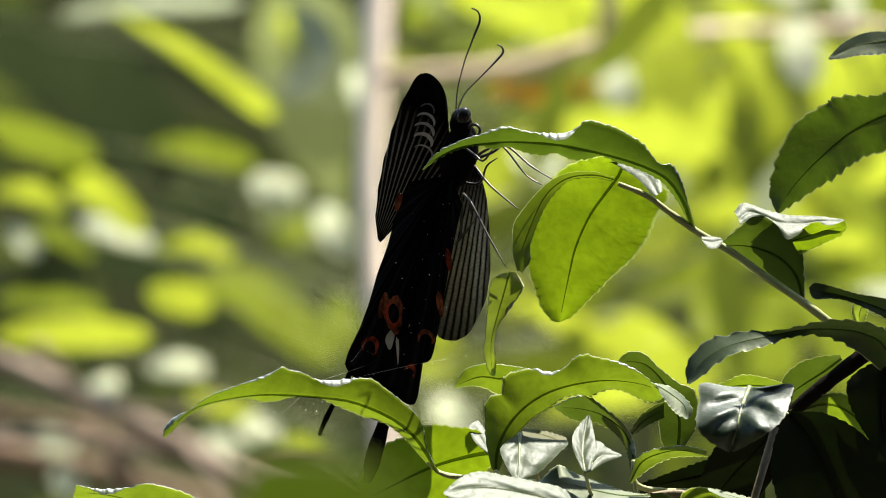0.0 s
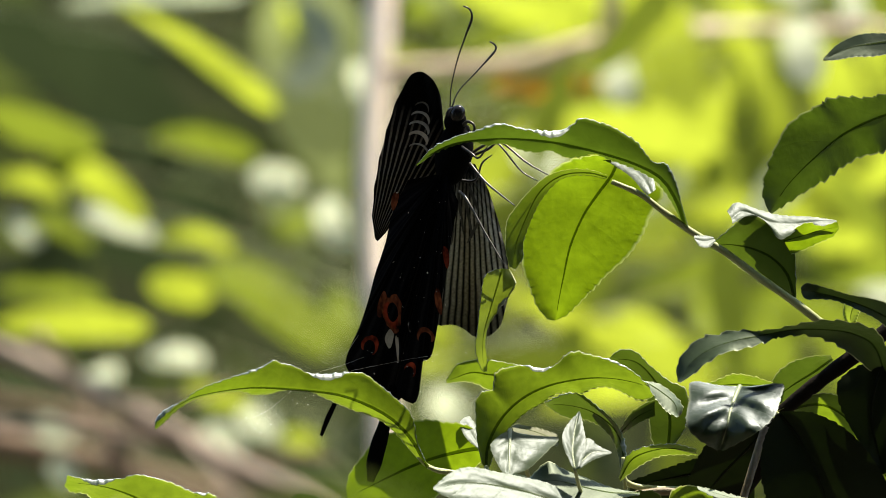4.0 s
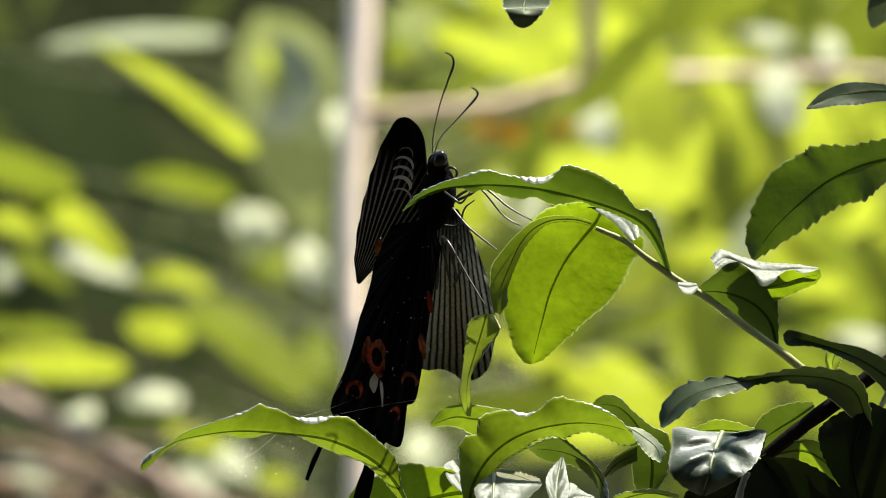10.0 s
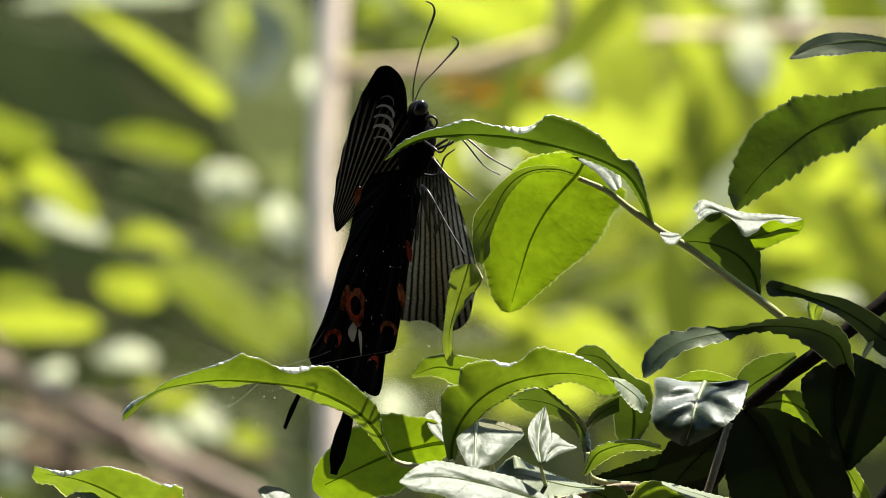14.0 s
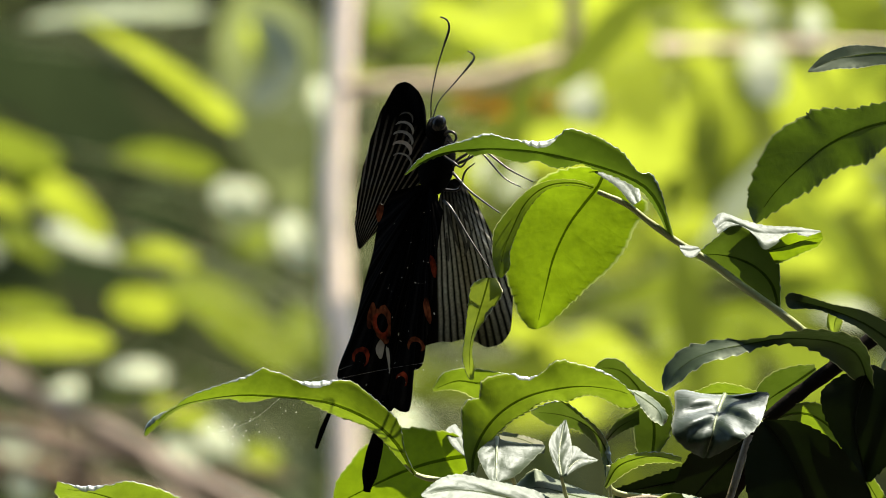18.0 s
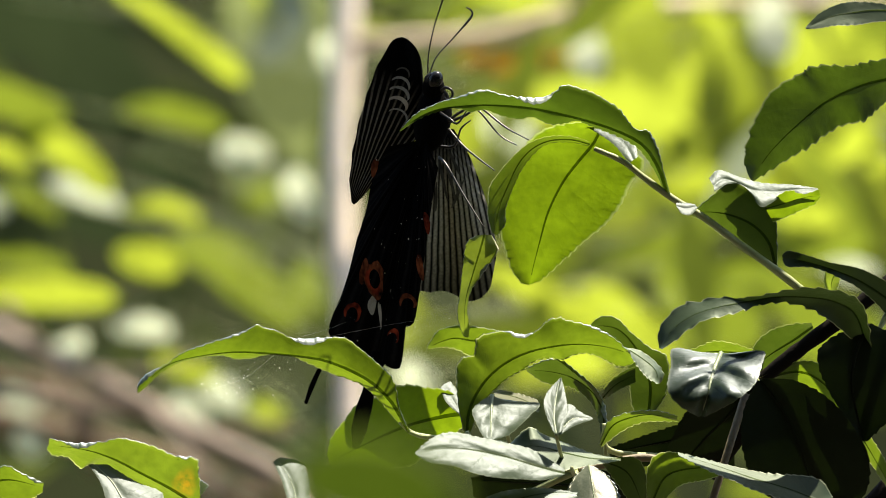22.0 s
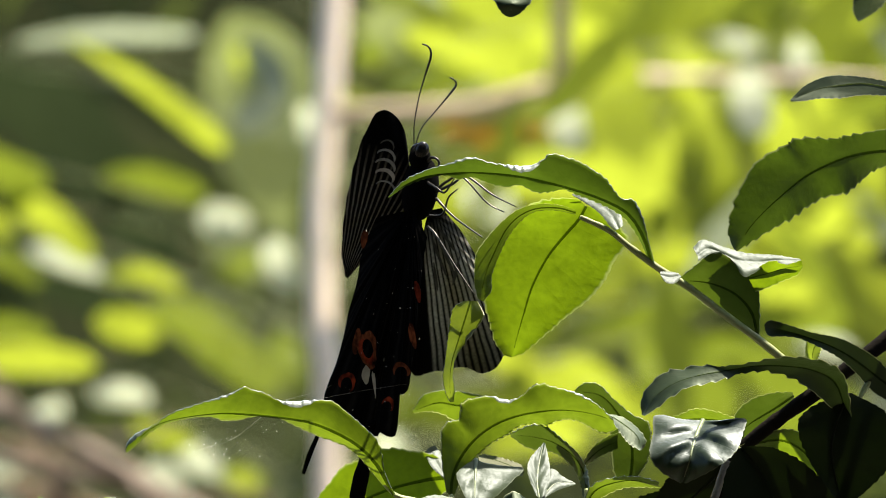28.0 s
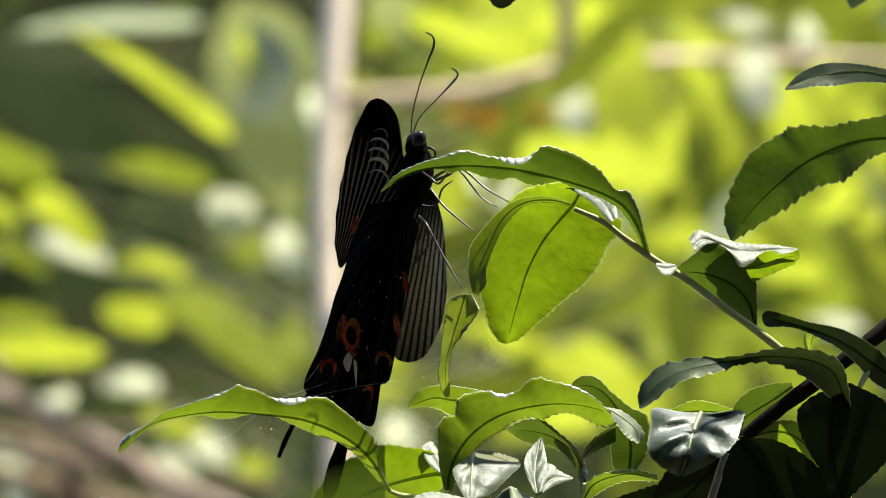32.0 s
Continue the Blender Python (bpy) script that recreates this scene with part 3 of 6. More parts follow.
    # the big hanging leaf
    hanging = loft(shrub, [(40.1, 22.1, 8), (38.6, 18.5, 8.9), (35.3, 14, 9.7), (31.1, 7.7, 11.1), (27.6, -0.6, 12.9), (25.8, -8.9, 14.9), (24.5, -15.7, 17.4), (23.8, -20.6, 20)],
         [(37.7, 23.7, 2), (32.5, 23.6, 3.6), (25.7, 21.7, 5.2), (20.8, 17.5, 6.8), (17.3, 9.9, 8.4), (14.6, 1.7, 10), (14.8, -5.9, 11.6), (16.5, -11.2, 13.2), (18.7, -16.8, 15.2), (21.5, -20.1, 17.6), (23.8, -20.6, 20)],
         [(41.9, 21.8, 8), (48.4, 18.2, 8.4), (52.4, 13.7, 8.8), (49.4, 8.4, 9.4), (47, 2.4, 10.2), (43.1, -3.2, 11), (37.9, -8, 12.6), (33.8, -12.2, 14.2), (30.4, -15.7, 16), (26.9, -19.1, 18), (23.8, -20.6, 20)], material=TEA_YOUNG, hinge=at((40.2, 21.2, 2)), rib_r=0.45, teeth=0.6, bulge=-0.8)
    # its bent upper rim
    loft(shrub, [(48.9, 13.6, -3.6), (46.6, 17.9, 1.2), (42.4, 20.8, 4.2), (36.4, 22.7, 5.9)],
         [(50.1, 14.5, -2.4), (49, 18.5, 2.2), (44.2, 21.4, 5.1), (40, 22.6, 6.1), (36.4, 23, 6.3)],
         [(47.8, 13, -4.4), (46.5, 14.2, -3.1), (43.8, 17.6, 0.6), (40, 20.4, 3.6), (36.6, 22.4, 5.6)], material=TEA_SATIN, teeth=0.18, wave=0.6, bulge=0.9, rib_r=0, label="bent tea leaf with a shining upper face")
    # the narrow leaf that bows over at the twig's end
    loft(shrub, [(37.2, 17.8, -3), (32.4, 19, -3.5), (26.4, 18.7, -4), (21.9, 16.6, -4.5), (18.4, 12.9, -5), (15.6, 7.3, -5), (13.2, 1.3, -5), (12.3, -2.8, -5), (11.7, -6.1, -5)],
         [(37.2, 18.4, -4), (32.3, 19.8, -5.3), (26.3, 19.8, -6.7), (21.1, 18.1, -8), (16.6, 14.4, -8.3), (12.3, 9.4, -8.7), (10.3, 6.1, -9), (10, 2.4, -8.3), (10, -1.6, -7.7), (11.1, -6.1, -7)],
         [(37.2, 17.2, -2), (31.6, 18.3, -2), (25.9, 17.7, -2), (22.2, 15, -2), (18.9, 10.6, -2), (16.5, 5.4, -2), (14.8, 0.4, -2.5), (14.7, -3.6, -3.2), (12.6, -6.7, -4)], teeth=0.25, rib_r=0.3, rim_r=0.2)
    # torn young leaf hanging below the butterfly's legs
    loft(shrub, [(9.1, -6.4, -7), (7.8, -11.1, -6.2), (6, -17.1, -5.4), (4.2, -23.8, -4.8), (3.9, -29.8, -4.4), (4.5, -33.7, -4)],
         [(6.9, -6.7, -5), (4.3, -8.7, -4.3), (3.3, -14.8, -3.7), (2.5, -22.3, -3), (1.9, -28, -3.3), (3.3, -32.8, -3.7), (4.3, -34, -4)],
         [(11.1, -6.6, -4), (12.7, -10.6, -4.7), (9.6, -15.6, -5.3), (5.8, -21.1, -6), (4.6, -26.1, -5.3), (5.2, -31, -4.7), (4.9, -34, -4)], material=TEA_PALE, label="torn young tea leaf hanging by its stalk", rib_r=0.25, teeth=0.35, rim_l=0.2, folds_r=((0.36, 0.10, 1.2),))
    # small scale leaf on the twig
    loft(shrub, [(65.6, 1.3, -4.3), (63, 0.7, -6), (60.2, 1.3, -6.3)],
         [(65.3, 1.8, -3.9), (63.1, 2.2, -4.2), (60.2, 2.2, -5.2)],
         [(65.9, 0.7, -4.9), (64, -1, -7.8), (61.6, -0.7, -8.3), (60.3, 1, -6.6)], rib_r=0, material=TEA_SATIN, teeth=0.18, wave=0.6, bulge=0.9)
    # the folded leaf in the twig's middle
    loft(shrub, [(87.2, -14.6, 3), (85.3, -8.4, 2.4), (81.1, -3.8, 1.6), (75.2, -1.1, 0.4), (69.2, -0.2, 1.2), (64.5, -0.8, 3)],
         [(87.6, -14.6, 2), (87.4, -5.9, 1.3), (86.8, 0.2, 0.7), (84.2, 1.7, 0), (81.2, 4.4, -1), (77.7, 7.2, -2), (74.3, 7.8, -3), (70.7, 4.8, -1.3), (67.3, 2, 0.3), (64.4, -0.3, 2)],
         [(86.4, -14.9, 6), (83, -12.5, 7.2), (77.7, -9.8, 7.6), (72.4, -6.3, 6.4), (68.3, -3, 5.2), (64.5, -1.2, 4)], material=TEA_MID, rim_l=0.2, teeth=0.5, bulge=0.8)
    loft(shrub, [(70.1, 6.7, -6.2), (73.6, 8.5, -3.2), (80.3, 5.8, -5), (86.3, 5.2, -4.4), (92.4, 5.8, -2.3), (98.3, 5.9, -1)],
         [(68.9, 8.7, -4.1), (71.7, 11, -0.8), (77.4, 9.1, -1.7), (83.4, 7.6, -2.2), (90.9, 7.2, -1), (95.4, 6.6, -0.8), (98.1, 6.2, -0.7)],
         [(70.3, 5.2, -7.9), (74.3, 7.3, -4.5), (79.1, 6.4, -4.5), (82.3, 1.3, -10), (85.9, 2.5, -7.7), (90.1, 5.5, -3.2), (93.5, 4.3, -3.9), (98.3, 5.6, -1.4)], material=TEA_SATIN, teeth=0.18, wave=0.6, bulge=0.9, rib_r=0, label="folded tea leaf with a silvery shine")
    loft(shrub, [(84.1, 0.7, -4), (89.3, 2.2, -4), (94.5, 3.7, -4), (98.7, 4.3, -4)],
         [(84.7, 2.5, -6), (89.9, 5.5, -6.7), (94, 4.6, -6.3), (98.2, 5.8, -5)],
         [(86.2, -2.9, 0), (90.2, -1.5, 0.5), (94, 0.3, 1), (97.2, 1.7, -0.5), (98.8, 3.9, -2)], material=TEA_YOUNG, rib_r=0.2, teeth=0.4)
    # leaves that reach in from the taller shoots
    stem("twig", shrub, [(135.4, -5.9, 16), (144.2, 17.1, 60), (143.7, 35.3, 90), (147, 50.7, 70), (143, 92, -90), (107.5, 112, -70), (33, 115, -30)], (2.0, 1.8, 1.6, 1.4, 1.2, 1.2, 1.0), GREEN_STEM)
    loft(shrub, [(130.8, 36.1, 40), (124.3, 36.4, 32.5), (116.3, 35.5, 25), (108.4, 33.1, 18.8), (100.6, 29.2, 15), (94.4, 24.3, 11.2), (89.1, 19.4, 9.2), (84.5, 14.2, 8.1), (80.9, 8, 7)],
         [(130.7, 42.1, 34.5), (124.2, 42.5, 27), (114.7, 40.8, 20), (106.8, 39.2, 14), (101.3, 39.4, 10.7), (95.9, 38.5, 8.4), (93.1, 36.6, 6.3), (88.9, 34.5, 5.8), (85.2, 31.4, 5.5), (83.2, 28, 5.2), (80.8, 23.2, 5), (79.3, 17.9, 5), (78.7, 12.9, 5), (80.6, 8, 5)],
         [(131, 33.1, 44), (124.6, 32.5, 38.5), (119.4, 30.6, 33.1), (115.2, 27.2, 27.6), (111.6, 24.4, 23.1), (105.4, 23, 20.4), (100.8, 20.4, 17.6), (96.9, 17.4, 14.9), (92.2, 14.8, 12.9), (87.6, 11.9, 11.3), (83.2, 9.2, 9.6), (81, 7.8, 8)], material=TEA_DEEP, teeth=0.8, count=20, bulge=0.1, wave=0.12)
    stem("twig", shrub, [(145, 68, -2), (137, 57, -14), (123.3, 51.8, -20)], (0.9, 0.8, 0.7), GREEN_STEM)
    loft(shrub, [(123.3, 51.8, -20), (114.2, 53.4, -18), (105.9, 52.6, -19), (100.4, 51.4, -22), (93.6, 48.4, -26)],
         [(123.5, 53.4, -19.1), (114.2, 55.1, -17.1), (106.8, 55.6, -17.2), (102, 54.7, -20), (97.3, 52.3, -23), (93.6, 48.6, -25.6)],
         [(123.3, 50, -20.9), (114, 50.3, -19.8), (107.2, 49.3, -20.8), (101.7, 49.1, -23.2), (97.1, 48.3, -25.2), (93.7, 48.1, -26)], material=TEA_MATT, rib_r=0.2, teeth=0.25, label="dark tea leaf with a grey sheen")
    loft(shrub, [(33, 115, -30), (24, 95, -42), (18.7, 76.3, -54.6), (18.3, 73.6, -57.8), (18.2, 71.7, -60), (18.1, 70, -57.6), (18.1, 68.6, -55.6)],
         [(32, 115, -30), (18, 98, -42), (12.9, 76.3, -54.6), (13.5, 73.3, -58.2), (14.8, 70.7, -58.6), (16.3, 69.1, -56.2), (17.6, 68.6, -55.5)],
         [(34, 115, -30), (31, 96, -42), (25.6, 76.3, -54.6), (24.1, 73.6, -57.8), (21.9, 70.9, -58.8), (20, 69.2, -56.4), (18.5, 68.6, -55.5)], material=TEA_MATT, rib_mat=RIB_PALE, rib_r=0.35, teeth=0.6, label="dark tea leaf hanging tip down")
    loft(shrub, [(143, 92, -90), (110.6, 78.3, -140), (108.9, 73.7, -146), (107, 69.2, -150), (104.5, 65.8, -152)],
         [(142, 92, -90), (106.4, 78.2, -138), (104.1, 73.7, -143), (103.3, 69, -147), (104.2, 65.9, -151)],
         [(144, 92, -90), (115.5, 79, -142), (113.4, 73.5, -148), (109.4, 68.7, -152), (104.9, 65.7, -153)], material=TEA_MID, rib_r=0.3, teeth=0.3)
    # beside the dark branch
    loft(shrub, [(111.7, -38.8, -6), (108.1, -27.9, -11.3), (102.2, -24, -16.7), (94.5, -22.7, -22), (85.5, -22.7, -23.7), (78.1, -24, -25.3), (70.6, -25.4, -27), (63.9, -27.6, -27), (58.7, -31.3, -27), (55.5, -36.3, -27)],
         [(112.5, -38.7, -8), (111.3, -31.2, -13.1), (109.9, -25.9, -18.3), (107.1, -22.7, -23.4), (101.8, -20.8, -26.1), (95.8, -20.2, -26.4), (91.4, -20.3, -26.7), (83.9, -21.9, -27), (76.6, -22.9, -25.6), (71.4, -22.7, -24.1), (65.5, -23.8, -22.7), (61.1, -24.8, -22.3), (57.3, -28.1, -22.9), (55, -31.8, -23.4), (55.2, -36.4, -24)],
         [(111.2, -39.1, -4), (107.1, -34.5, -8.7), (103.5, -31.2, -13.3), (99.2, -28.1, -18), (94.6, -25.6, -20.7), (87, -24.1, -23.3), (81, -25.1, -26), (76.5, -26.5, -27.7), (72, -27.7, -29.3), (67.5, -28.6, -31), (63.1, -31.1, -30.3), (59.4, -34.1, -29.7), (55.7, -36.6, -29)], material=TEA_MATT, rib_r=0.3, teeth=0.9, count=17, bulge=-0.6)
    loft(shrub, [(129.1, -32.3, 10), (119.8, -25.4, 6.7), (113.6, -20.9, 3.3), (107.5, -17.6, 0), (99.9, -14.8, -2), (92.3, -12.9, -4), (88.6, -12.4, -6)],
         [(128.9, -30, 8), (119.7, -20.6, 4.6), (112, -16.2, 1.1), (107.4, -14.7, -1.4), (101.3, -13.6, -3.6), (95.2, -11.7, -5.3), (90.1, -10.5, -6.1), (88.3, -11.8, -7)],
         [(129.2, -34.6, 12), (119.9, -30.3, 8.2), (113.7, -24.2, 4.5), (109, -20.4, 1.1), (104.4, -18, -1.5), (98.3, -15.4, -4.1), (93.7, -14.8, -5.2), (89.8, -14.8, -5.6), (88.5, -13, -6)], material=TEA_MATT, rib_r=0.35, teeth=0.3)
    loft(shrub, [(103.9, -15.6, 4), (102.5, -18.2, 6), (102.1, -21.7, 8)],
         [(100.6, -16.1, 8), (100.3, -18.7, 8.5), (101.1, -21.7, 9)],
         [(104.6, -16.1, 3), (104.3, -18.6, 3.5), (103.2, -21.7, 4)], material=TEA_PALE, rib_r=0.2, teeth=0.6)
    loft(shrub, [(97.7, -30.9, 18), (93, -34.4, 19.3), (86.9, -38.3, 20.7), (82.8, -41.7, 22)],
         [(97.2, -29.9, 12), (91.5, -30.3, 13), (85.8, -32.2, 14), (81.9, -36.1, 16), (81.4, -40.4, 18)],
         [(98.2, -31.7, 22), (95.3, -38.4, 24.7), (89, -42.7, 26), (83.5, -43.3, 26)], material=TEA_MID)
    loft(shrub, [(85, -39.2, 20), (76.7, -38, 21.3), (69.1, -38, 22), (60.8, -40.2, 22)],
         [(84.7, -38.5, 14), (78, -36, 15), (71.7, -34.9, 16), (66.7, -36.6, 17), (60.7, -39.2, 18)],
         [(85.2, -41.1, 26), (76.8, -41.6, 26), (69.2, -41.8, 26), (60.9, -40.8, 26)], rib_r=0.4)
    loft(shrub, [(71.1, -37.3, -38), (69.5, -40.3, -44), (68.1, -43.9, -50), (67, -48.2, -53), (65.5, -53.6, -49)],
         [(65.5, -37.1, -37), (58.4, -36.1, -39), (57.6, -40.7, -46), (56.5, -46.3, -55), (59.2, -50.5, -55), (64.9, -53.9, -49)],
         [(74.7, -37.3, -40.5), (79.5, -36.6, -42), (82.4, -36.9, -42), (81.4, -40.5, -47), (79.3, -45.1, -54), (74.1, -49.4, -58), (66.4, -53.9, -50)], material=TEA_RIBBED, rib_mat=RIB_PALE, rib_r=0.7, quilt=3.0, teeth=0.3, bulge=1.2, wave=0.8, label="broad glossy tea leaf with pale raised veins")
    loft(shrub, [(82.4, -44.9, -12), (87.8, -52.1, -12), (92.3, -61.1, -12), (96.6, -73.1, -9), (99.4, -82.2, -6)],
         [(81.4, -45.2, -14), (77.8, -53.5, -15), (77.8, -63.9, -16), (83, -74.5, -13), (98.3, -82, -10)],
         [(83.2, -44.3, -14), (91.8, -45, -15), (100, -49.3, -16), (106, -55.7, -16), (111.2, -65.4, -16), (109.8, -76, -13), (99.8, -82, -10)], material=TEA_SHADED, rib_mat=TEA_SHADED, label="broad dark tea leaf with deep shade in its colour")
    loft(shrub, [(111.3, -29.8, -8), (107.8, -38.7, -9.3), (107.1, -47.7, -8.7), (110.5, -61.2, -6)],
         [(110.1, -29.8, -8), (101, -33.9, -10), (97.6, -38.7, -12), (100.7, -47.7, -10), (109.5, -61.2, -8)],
         [(112.3, -29.8, -8), (121.9, -35.7, -10.7), (123.4, -47.7, -10.7), (111.3, -61.2, -8)], material=TEA_SHADED, rib_mat=TEA_SHADED, label="broad dark tea leaf with deep shade in its colour")
    loft(shrub, [(83.1, -45.4, 12), (93, -43, 13.2), (99.9, -45.5, 14.4), (105.2, -51.7, 15.6), (111.2, -61, 14.4), (119.4, -75.3, 12)],
         [(83, -44.7, 8), (92, -40.5, 8), (98.8, -40.7, 8), (103.4, -46.3, 8.5), (109.7, -55.3, 9), (117, -66.9, 9.5), (120, -75.2, 10)],
         [(83.4, -46.1, 18), (93.3, -46.3, 19.2), (100.1, -50.7, 20.4), (105.5, -56.8, 21.6), (110.7, -63.7, 19.6), (118.8, -75.7, 16)])
    # three added dark leaves stand in for the shaded gaps lower down
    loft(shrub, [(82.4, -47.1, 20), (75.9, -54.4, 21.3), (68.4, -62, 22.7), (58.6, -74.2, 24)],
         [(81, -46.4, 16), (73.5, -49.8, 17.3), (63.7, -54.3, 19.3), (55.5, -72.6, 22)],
         [(83.5, -48.4, 22), (82.8, -57.5, 23.3), (75.3, -66.6, 24.7), (60.9, -75, 26)], material=TEA_SHADED, rib_mat=TEA_SHADED, label="broad dark tea leaf with deep shade in its colour")
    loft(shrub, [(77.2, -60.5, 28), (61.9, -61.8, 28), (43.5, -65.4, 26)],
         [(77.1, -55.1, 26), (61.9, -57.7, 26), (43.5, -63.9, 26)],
         [(77.4, -72.8, 32), (62, -70.6, 31), (43.6, -67.5, 30)], material=TEA_SHADED, rib_mat=TEA_SHADED, label="broad dark tea leaf with deep shade in its colour")
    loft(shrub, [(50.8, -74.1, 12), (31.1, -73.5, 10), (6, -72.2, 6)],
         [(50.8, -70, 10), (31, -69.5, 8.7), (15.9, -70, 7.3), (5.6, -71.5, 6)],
         [(51, -80.8, 16), (31.2, -81.5, 14), (6.5, -76.8, 8)], material=TEA_SHADED, rib_mat=TEA_SHADED, label="broad dark tea leaf with deep shade in its colour")
    # the middle cluster: the broad leaf that arches over it
    loft(shrub, [(4.7, -60.1, 18), (5, -55.1, 19.6), (7, -49.8, 21.2), (10.8, -44.6, 22.4), (16.1, -40.5, 23.2), (22.1, -37.9, 24), (28.2, -36.6, 24.8), (34.3, -36, 25.6), (40.4, -36.4, 26), (46.5, -37.8, 26), (50.7, -39.9, 26)],
         [(3.6, -58.8, 17), (2.4, -52.8, 17.3), (2, -46.7, 17.5), (2, -41.6, 17.8), (4.2, -39.3, 18.1), (6.5, -38.9, 18.3), (7.4, -34.4, 18.6), (11.5, -32.8, 18.8), (15.3, -32.4, 19.2), (19.4, -33.3, 19.7), (22.9, -32.7, 20.3), (25.1, -30.8, 20.8), (26.7, -29.4, 21.2), (29.7, -28.8, 21.4), (32.7, -29.7, 21.7), (38.8, -31.2, 21.9), (43.3, -33.5, 22), (45.6, -35.2, 22), (47.9, -37.4, 22), (50.8, -39.6, 22)],
         [(5.8, -59.8, 20), (7.7, -54.4, 22), (10, -51, 24), (13.1, -47.8, 26), (16.1, -45.3, 27.7), (19.9, -43.2, 29.3), (23.4, -40.8, 31), (27.6, -40, 31.7), (30.6, -40.5, 32.3), (32.9, -39.6, 33), (35.6, -38.8, 33), (39, -39, 33), (42, -40.4, 33), (45.8, -42.2, 32), (49, -41.8, 31), (51, -40.3, 30)], rim_l=0.2, folds_l=((0.52, 0.06, 1.3), (0.82, 0.08, 0.6)), rim_r=0.1, count=30, teeth=0.5, bulge=0.6)
    loft(shrub, [(48.7, -37.7, 22), (52.4, -40.1, 20.7), (55.4, -42.8, 19), (56.4, -46.4, 17)],
         [(47.7, -36.9, 25), (51.7, -37.8, 24.5), (55.8, -40.8, 24), (57.9, -44.3, 22.5), (56.7, -46.5, 21)],
         [(49, -39.5, 18), (51.1, -42.5, 16.7), (53.2, -44.9, 15.3), (56, -46.5, 14)], material=TEA_MATT, rib_r=0.25, teeth=0.5, label="bent tip of a tea leaf with a grey sheen")
    loft(shrub, [(54.4, -55.8, 42), (54.7, -46.5, 42), (51.7, -38.5, 42), (46, -32.2, 41), (38.5, -31, 40)],
         [(55.3, -55.8, 40), (59.3, -48.7, 39.6), (59.3, -39.9, 39.2), (54.4, -37, 38.9), (49.2, -32.7, 38.5), (46.4, -29.8, 38.1), (43.7, -28.5, 38.2), (40.6, -28.9, 38.6), (38.5, -30.8, 39)],
         [(53.6, -55.9, 44), (50.2, -54.2, 44.5), (49, -46.5, 45), (48.2, -39.6, 44), (44.5, -35.3, 43), (40.7, -32.6, 42), (38.4, -31.3, 41)], material=TEA_MID, rim_l=0.15)
    # the small leaf behind, beside the hanging stalk
    loft(shrub, [(12.9, -34.5, 46), (7, -35.4, 46), (0.9, -34.8, 45.3), (-5.8, -37.2, 44)],
         [(13.5, -32.6, 42), (7, -31.5, 42), (2.4, -31.2, 42), (-2.4, -32.3, 41.8), (-4, -33.8, 41.4), (-6, -36.8, 41)],
         [(10.9, -38.2, 50), (6.3, -39.9, 50), (2.5, -38.1, 50), (-1.4, -37.3, 48), (-5.7, -37.8, 46)], rib_r=0.4, rim_l=0.12)
    # the narrow leaf that arches under the broad one
    loft(shrub, [(41.8, -61.9, 20), (41.6, -54.5, 26), (39, -49.3, 31.2), (34.1, -45.6, 34.8), (28.4, -43.8, 36.8), (21.1, -43.2, 38)],
         [(42.4, -61.9, 19), (42.3, -53.7, 23), (39.6, -48, 27), (34.7, -43.6, 29), (30.6, -40.6, 31), (26, -40.4, 33), (20.7, -42.8, 35)],
         [(41.1, -62, 21), (40.4, -56.8, 27.5), (39, -52.9, 34), (35.7, -49.4, 37.5), (31.2, -47.5, 41), (26.1, -46.9, 41), (21.1, -43.7, 41)], material=TEA_MID, rim_l=0.35, folds_l=((0.62, 0.16, 1.0), (0.22, 0.10, 1.6)), rib_r=0.4)
    loft(shrub, [(40.9, -51.4, 36), (45.2, -47.2, 38), (50.6, -44.5, 40)],
         [(40.7, -50.7, 33), (43.9, -45.9, 33.7), (47.9, -43.1, 34.7), (50.6, -42.2, 36)],
         [(41.4, -51.8, 40), (46, -48.8, 41), (50.8, -46.6, 42)], rib_r=0.3, material=TEA_MID)
    # shining young leaves in the middle
    loft(shrub, [(11, -48.7, -30.8), (10.8, -52.3, -35.4), (10.6, -56.2, -40.4), (10.7, -60.4, -45.8)],
         [(8.6, -49.8, -33.2), (5.8, -52.5, -37.7), (6.9, -56.1, -41.8), (8.7, -59.3, -45.1), (10.6, -60.4, -45.9)],
         [(13, -49.6, -31.2), (17.9, -50.3, -30.2), (23.7, -51, -28.8), (21, -54, -33.6), (15.9, -58.5, -41.3), (10.9, -60.4, -45.7)], material=TEA_SATIN, teeth=0.18, wave=0.6, bulge=0.9, rib_mat=RIB_PALE, rib_r=0.55, quilt=0.4, label="young tea leaf with a bright sheen")
    loft(shrub, [(23.9, -52.1, -24), (18, -49.6, -22), (11.6, -48, -22)],
         [(23.2, -50.1, -20), (18, -48.4, -19.5), (12.8, -47.5, -19)],
         [(23.4, -53.2, -27), (17.9, -52, -27.5), (12, -49.7, -28)], material=TEA_MID, rib_r=0.2)
